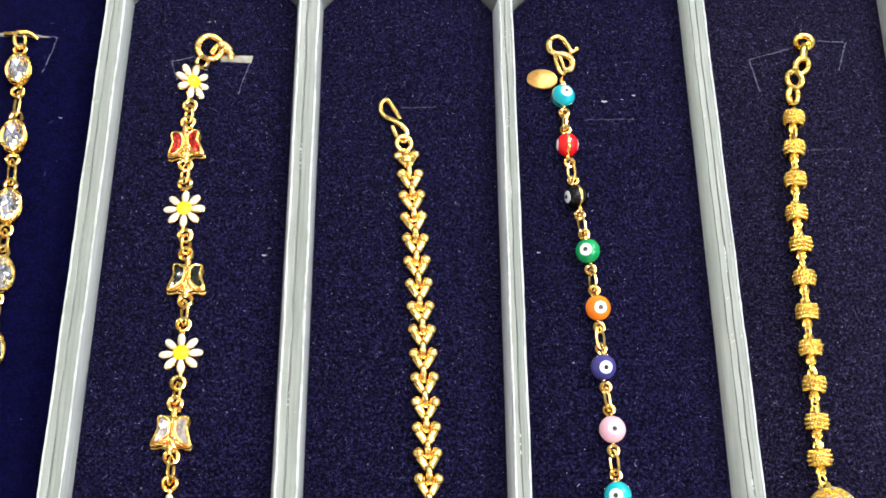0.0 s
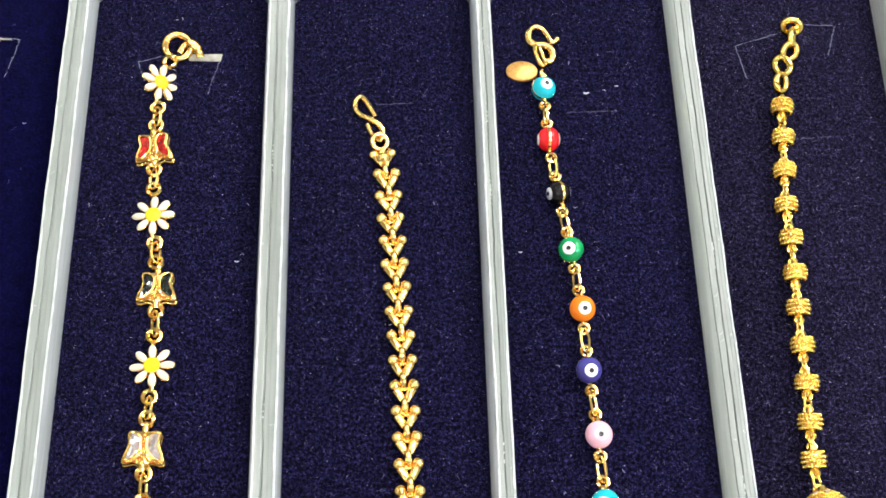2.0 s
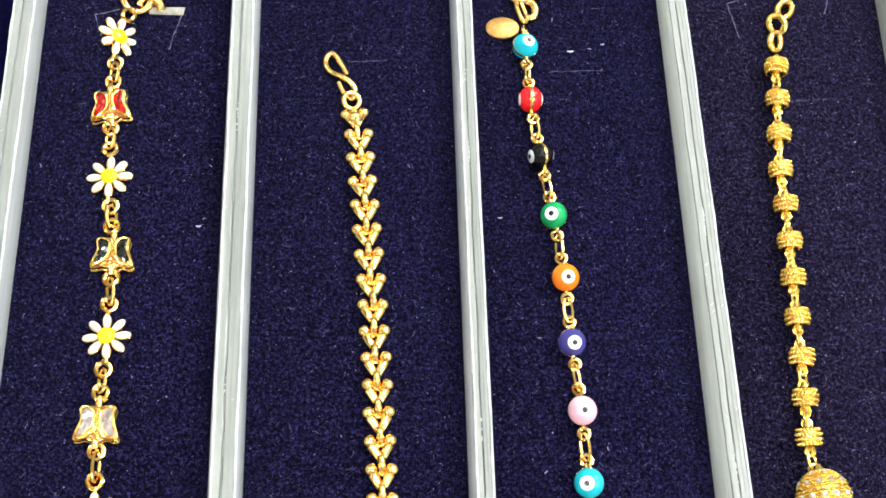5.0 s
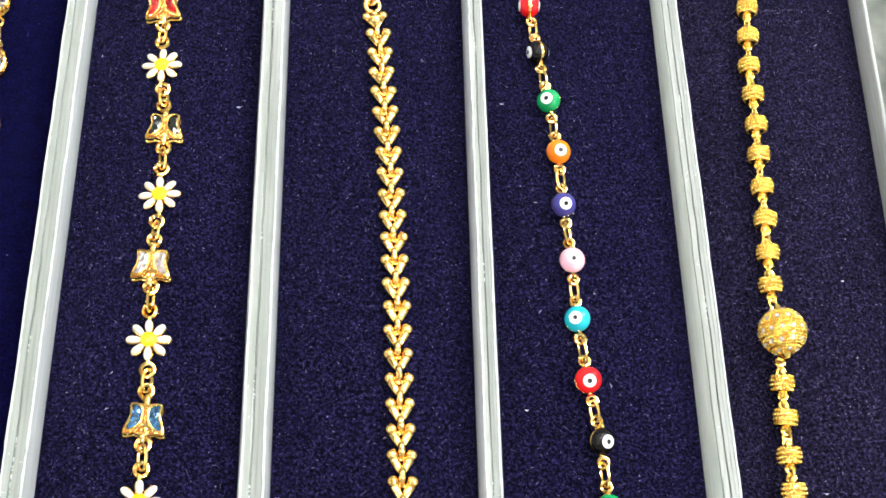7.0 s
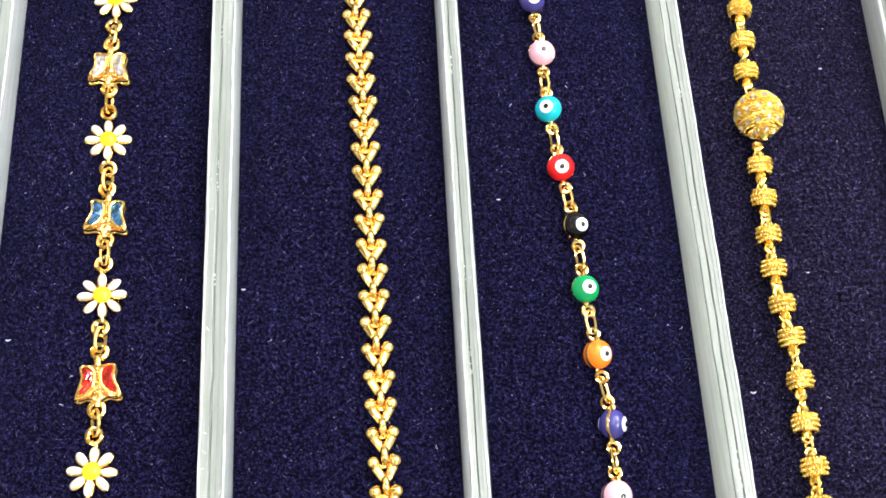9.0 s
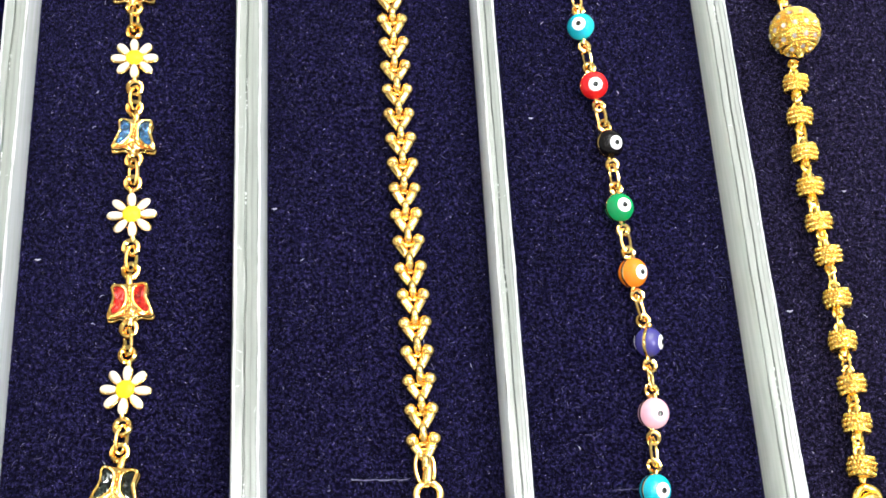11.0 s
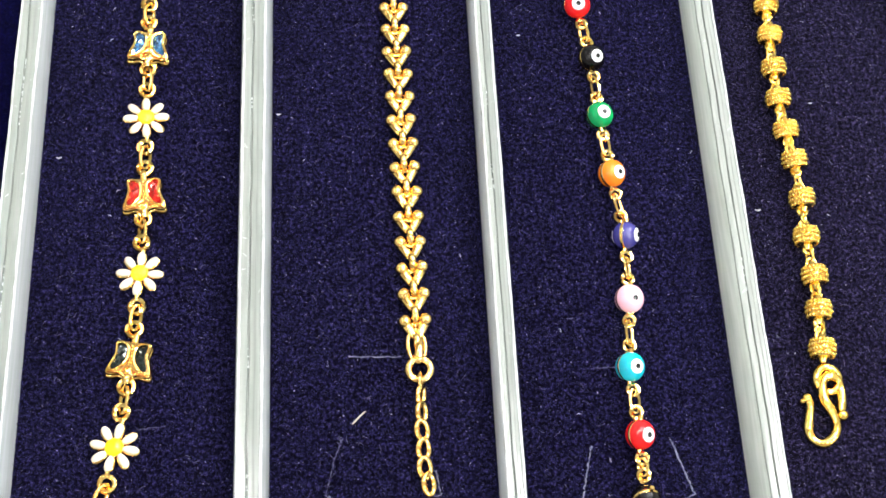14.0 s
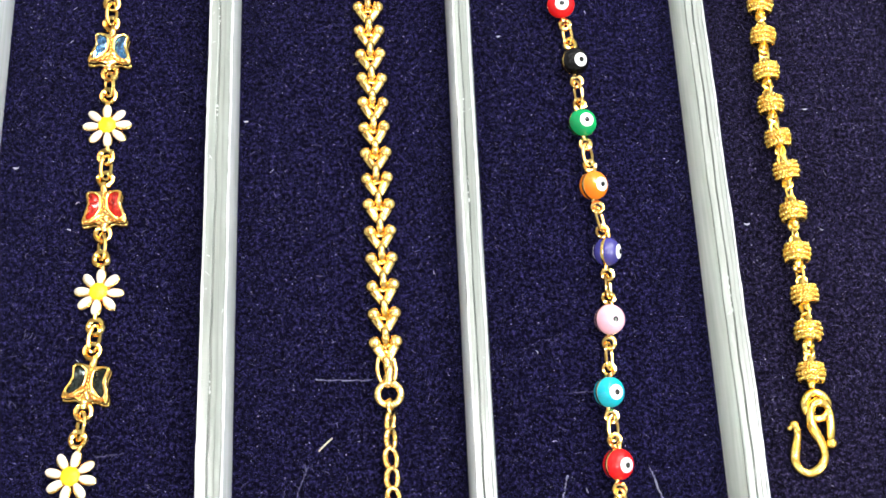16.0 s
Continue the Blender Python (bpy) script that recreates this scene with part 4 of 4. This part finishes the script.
def heart_bracelet():
    g = random.Random(5)
    chain = thing("heart_link_bracelet", -2, 40, 0, "gold bracelet of heart-shaped two-ball links with extender chain", "bracelet", "bracelets in the tray")
    n = 30
    st = [(float(np.interp(y, LINE_Y, LINE_X)), y + 0.2, 1.45) for y in np.linspace(124.5, -26.9, n)]
    ps = bearings(st)
    for m in ps:
        v = part("heart_link", V_LINK, chain, m @ at(0, -0.9, 0, g.uniform(-4, 4), g.uniform(-5, 5), g.uniform(-2, 2)))
        for e in (-1, 1):
            part("ball", LINK_BALL, v, at(e * 1.88, 0.95, 0.1))
    head = merge(*[xf(ball(1.15, 12, 8), at(s * 1.9, 0.7, 0.2)) for s in (1, -1)], xf(ball(1.7, 14, 8), at(0, -0.2, 0)), tube([(-1.8, 0.4, 0), (0, -2.4, 0), (1.8, 0.4, 0)], [0.8, 0.9, 0.8], 8),
                 xf(ball(1.0, 12, 8), at(0, 0.9, 0.6)), tube([(0, -2.0, 0.5), (0, -3.2, 0.8), (0, -4.6, 0.2)], [0.55, 0.65, 0.5], 8))
    part("heart_head", mesh("heart_head", head, GOLD), chain, at(-7.15, 128.7, 1.45, 0, 0, 8), "solid gold heart end link")
    part("jump_ring", mesh("jump_ring", ring(1.65, 1.75, 0.6, 22, 9), GOLD), chain, at(-7.8, 132.6, 1.4, 10, 12, 0))
    hook = smooth([(-8.7, 138.7, 1.5), (-9.3, 140.0, 1.5), (-10.7, 142.8, 1.4), (-11.9, 144.0, 1.3), (-13.0, 142.8, 1.2), (-12.9, 140.8, 1.3), (-11.9, 139.2, 1.6), (-10.2, 138.2, 1.9), (-8.2, 136.9, 1.9), (-7.1, 135.2, 1.6), (-7.6, 133.4, 1.1), (-8.8, 133.8, 0.8), (-9.9, 135.9, 0.8), (-10.4, 137.3, 0.9)], 6)
    part("hook_clasp", mesh("hook_clasp", tube(hook, 0.6, 10), GOLD), chain, None, "polished gold S-shaped hook clasp")
    bail = merge(ring(1.6, 3.1, 0.42, 22, 8), tube([(0.7, 1.2, 0.5), (0.4, -0.5, 0.9), (0.0, -2.6, 0.8)], [0.5, 0.85, 0.95], 10))
    part("bail", mesh("bail", bail, GOLD), chain, at(-0.4, -31.4, 1.3, 0, 6, 3), "gold clasp bail with twisted tongue")
    part("spring_ring", mesh("spring_ring", ring(2.0, 2.0, 0.72, 28, 10), GOLD), chain, at(-0.05, -35.9, 1.4, 0, 0, 0), "round gold spring ring clasp")
    part("jump_ring", mesh("jump_ring", ring(0.9, 1.3, 0.42), GOLD), chain, at(0.1, -38.2, 1.6, 0, 70, 0))
    curb = mesh("curb_link", ring(1.08, 1.78, 0.52, 20, 8), GOLD_WARM)
    for k, (x, y) in enumerate(((0.0, -40.6), (0.0, -43.7), (-0.05, -47.0), (0.05, -50.4), (0.15, -53.7), (0.7, -56.6))):
        part("curb_link", curb, chain, at(x, y, 1.0, 12, (58, 46, 22, 26, 18, 30)[k], 4 + 4 * (k % 3)))
    return chain


# -- granulated gold bead bracelet --
def granule(r):
    t = (1 + 5 ** 0.5) / 2
    vs = [Vector(v).normalized() * r for v in ((-1, t, 0), (1, t, 0), (-1, -t, 0), (1, -t, 0), (0, -1, t), (0, 1, t), (0, -1, -t), (0, 1, -t), (t, 0, -1), (t, 0, 1), (-t, 0, -1), (-t, 0, 1))]
    fs = [(0, 11, 5), (0, 5, 1), (0, 1, 7), (0, 7, 10), (0, 10, 11), (1, 5, 9), (5, 11, 4), (11, 10, 2), (10, 7, 6), (7, 1, 8), (3, 9, 4), (3, 4, 2), (3, 2, 6), (3, 6, 8), (3, 8, 9), (4, 9, 5), (2, 4, 11), (6, 2, 10), (8, 6, 7), (9, 8, 1)]
    return vs, fs


def granule_rows(rows, size, gap):
    """Rings of granules: (height, radius) for each row, set half a step apart."""
    out = []
    for k, (z, r) in enumerate(rows):
        n = max(6, round(2 * math.pi * r / gap))
        for i in range(n):
            a = 2 * math.pi * (i + 0.5 * (k % 2)) / n
            out.append(xf(granule(size), at(r * math.cos(a), r * math.sin(a), z)))
    return merge(*out)


def barrel_bead():
    """A squat drum with four rope-like rows of granules and a short neck at each end; its axis lies along y."""
    core = lathe([(0.55, -2.75), (0.72, -2.3), (0.85, -1.95), (1.5, -1.82), (1.98, -1.5), (2.12, -0.85), (2.16, -0.4), (2.17, 0), (2.16, 0.4), (2.12, 0.85), (1.98, 1.5), (1.5, 1.82), (0.85, 1.95), (0.72, 2.3), (0.55, 2.75)], 20)
    return xf(merge(core, granule_rows([(-1.33, 2.02), (-0.45, 2.28), (0.45, 2.28), (1.33, 2.02)], 0.42, 0.66)), at(0, 0, 0, -90, 0, 0))


BEADS = [
    (80.9, 141.7), (80.0, 133.8), (79.1, 125.5), (78.2, 117.2), (78.1, 109.5), (77.7, 101.4), (77.2, 93.6), (76.8, 85.4), (76.4, 77.4), (75.8, 69.4), (75.3, 61.9), (75.4, 50.4),
    (74.6, 40.1), (74.2, 32.9), (73.8, 25.1), (73.6, 18.0), (74.0, 10.8), (74.6, 4.2), (74.7, -4.2), (74.2, -12.2), (74.4, -20.2), (74.0, -27.1), (73.4, -34.6),
]


def bead_bracelet():
    g = random.Random(3)
    chain = thing("granulated_bead_bracelet", 76, 50, 0, "yellow gold bracelet of granulated barrel beads and one round ball", "bracelet", "bracelets in the tray")
    bead_me = mesh("barrel_bead", barrel_bead(), GOLD_GRAIN)
    ps = bearings([(x, y, 2.65 if i != 11 else 5.0) for i, (x, y) in enumerate(BEADS)])
    for i, m in enumerate(ps):
        if i == 11:
            continue
        part("barrel_bead", bead_me, chain, m @ at(0, 0, 0, g.uniform(9, 15) if i < 18 else g.uniform(0, 6), 0, g.uniform(-4, 4)) @ at(0, 0, 0, 0, g.uniform(0, 360), 0), "" if i else "granulated yellow gold barrel bead")
    for i, (a, b) in enumerate(zip(ps, ps[1:])):
        ra, rb = (5.6 if i == 11 else 2.6), (5.6 if i + 1 == 11 else 2.6)
        couple(chain, a, b, ra, rb, 0.78, 0.38, GOLD_GRAIN, g, 2.2, 0.78, (20, -28, 48, -60, 35))
    # the round ball: rows of granules with square-set stones between
    R = 4.7
    neck = lathe([(1.4, 4.3), (1.15, 4.8), (0.75, 5.2), (0.55, 5.7)], 16)
    m = ps[11] @ at(0, 0, 0, 6, 30, 9)
    globe = part("round_ball", mesh("round_ball", xf(merge(ball(R * 0.97, 32, 20), neck, xf(neck, at(0, 0, 0, 180))), at(0, 0, 0, 90)), GOLD_GRAIN), chain, m, "round gold ball set with small clear stones")
    grains, gems = [], []
    for k in range(-7, 8):
        lat = k * 0.185
        rad, up = R * math.cos(lat), R * math.sin(lat)
        if k % 3:
            grains.append(granule_rows([(up, rad)], 0.31, 0.52))
            continue
        n = max(4, round(2 * math.pi * rad / 2.3))
        for i in range(n):
            a = 2 * math.pi * (i + 0.5 * (k % 2)) / n
            for side, lift in ((0.0, None), (0.32, 0.05), (0.32, -0.05), (0.5, 0.05), (0.5, -0.05), (0.68, 0.05), (0.68, -0.05)):
                b, la = a + side * 2 * math.pi / n, lat + (lift or 0) * 1.5
                d = Vector((math.cos(b) * math.cos(la), math.sin(b) * math.cos(la), math.sin(la)))
                if lift:
                    grains.append(xf(granule(0.31), Matrix.Translation(d * R)))
                else:
                    gem = cut_stone([(0.5 * math.cos(t), 0.5 * math.sin(t)) for t in np.linspace(0, 2 * math.pi, 8, endpoint=False)], -0.1, 0.12, 0.34, 0.5, i)
                    gems.append(xf(gem, Matrix.Translation(d * (R - 0.1)) @ d.to_track_quat("Z", "Y").to_matrix().to_4x4()))
    tagged(part("granulation", mesh("granulation", xf(merge(*grains), at(0, 0, 0, 90)), GOLD_GRAIN), globe, None, "fine gold granules"), kind="stuff")
    tagged(part("set_stone", mesh("set_stone", xf(merge(*gems), at(0, 0, 0, 90)), PALE_GEM, True), globe, None, "small clear set stones"), kind="stuff")
    curb = mesh("curb_link", ring(1.6, 2.05, 0.78, 22, 9), GOLD_LEMON)
    for x, y, z, ry, rz in ((82.0, 148.6, 1.7, 34, -14), (82.9, 153.0, 1.9, -36, 20), (85.2, 156.9, 1.9, 30, -40), (86.2, 160.6, 1.8, 68, -6), (86.8, 164.0, 1.5, -48, 74)):
        part("curb_link", curb, chain, at(x, y, z, 8, ry, rz))
    claw = smooth([(87.4, 163.6, 1.2), (88.6, 164.4, 1.5), (89.6, 165.6, 1.0), (90.0, 166.3, 0.2)], 6)
    part("claw_clasp", mesh("claw_clasp", tube(claw, [0.75 - 0.02 * i for i in range(len(claw))], 9), GOLD_LEMON), chain, None, "small gold claw clasp tucked in the cut")
    part("jump_ring", mesh("jump_ring", ring(2.25, 2.3, 0.78, 26, 9), GOLD_LEMON), chain, at(73.8, -40.2, 1.5, 8, 10, 0))
    hook = smooth([(75.4, -46.4, 0.9), (75.9, -43.8, 1.0), (76.0, -41.6, 1.2), (75.4, -40.1, 1.6), (74.1, -39.7, 2.0), (72.9, -40.3, 2.1), (72.2, -42.2, 2.1), (72.4, -44.3, 2.0), (73.4, -46.4, 1.8), (74.0, -48.9, 1.5), (73.1, -50.8, 1.2), (71.2, -51.8, 1.0), (69.6, -51.2, 1.0), (68.9, -49.6, 1.0), (69.3, -47.4, 1.0), (69.9, -45.2, 1.1), (69.8, -43.9, 1.2)], 6)
    rs = [0.84 + 0.1 * math.sin(i * 0.33) for i in range(len(hook))]
    part("hook_clasp", mesh("hook_clasp", merge(tube(hook, rs, 10), xf(ball(0.95, 12, 8), at(69.5, -43.5, 1.3)), xf(ball(0.5, 10, 8), at(68.6, -44.0, 1.3)), xf(ball(1.15, 12, 8), at(75.5, -46.8, 1.1))), GOLD_LEMON), chain, None, "heavy gold S-shaped hook clasp")
    return chain


# -- oval stone bracelet --
OVALS = [(-93.1, 148.1), (-91.7, 130.9), (-90.5, 114.0), (-90.1, 98.3), (-89.7, 81.8), (-89.2, 65.0), (-89.0, 48.0), (-89.3, 31.0), (-90.0, 14.0), (-91.0, -3.0), (-92.0, -20.0), (-93.0, -37.0)]


def stone_bracelet():
    g = random.Random(9)
    chain = thing("oval_stone_bracelet", -94, 60, 0, "gold chain bracelet of clear oval stones in claw settings", "bracelet", "bracelets in the tray")
    n = 16
    ov = [(2.4 * math.cos(2 * math.pi * i / n), 3.65 * math.sin(2 * math.pi * i / n)) for i in range(n)]
    setting = [rim_line(ov, 1.3, 0.42), rim_line([(x * 1.02, y * 1.02) for x, y in ov], 0.3, 0.5), slab([(x * 0.98, y * 0.98) for x, y in ov], -0.6, 0.5)]
    for a in (38, 62, 118, 142, 218, 242, 298, 322):
        c, s = math.cos(radians(a)), math.sin(radians(a))
        setting.append(tube([(2.6 * c, 3.9 * s, 0.2), (2.55 * c, 3.85 * s, 1.6), (2.1 * c, 3.3 * s, 2.0)], [0.4, 0.36, 0.25], 7))
    setting_me = mesh("setting", merge(*setting), GOLD_WARM)
    foil_me = mesh("foil", slab([(x * 0.93, y * 0.93) for x, y in ov], 0.5, 0.62), FOIL)
    stone_me = mesh("oval_stone", cut_stone(ov, 0.6, 1.3, 2.5, 0.45, 4), CRYSTAL, True)
    ps = bearings([(x, y, 1.6) for x, y in OVALS])
    for i, m in enumerate(ps):
        s = part("setting", setting_me, chain, m @ at(0, 0, 0, 0, (0, 0, 8, 38, 40, 30)[i] if i < 6 else 10, g.uniform(-3, 3)), "gold claw setting with clear oval stone")
        part("foil", foil_me, s)
        part("oval_stone", stone_me, s, None, "clear faceted oval stone")
    for a, b in zip(ps, ps[1:]):
        couple(chain, a, b, 5.4, 5.4, 1.25, 0.45, GOLD_WARM, g, 1.4, 1.0)
    part("loop", loop_mesh("loop", 1.25, 1.25 * 1.08, 0.45, GOLD_WARM), chain, at(-93.7, 153.9, 1.4))
    part("jump_ring", mesh("jump_ring", ring(1.3, 2.3, 0.5), GOLD_WARM), chain, at(-94.2, 156.5, 1.5, 0, 40, 5))
    claw = smooth([(-98.0, 158.6, 0.9), (-96.0, 158.2, 1.5), (-94.4, 158.4, 1.8), (-92.4, 158.6, 1.4), (-90.6, 157.6, 0.6)], 5)
    part("claw_clasp", mesh("claw_clasp", tube(claw, 0.55, 9), GOLD_WARM), chain, None, "slim gold claw clasp tucked in the cut")
    return chain


stone_bracelet()
daisy_bracelet()
heart_bracelet()
eye_bracelet()
bead_bracelet()
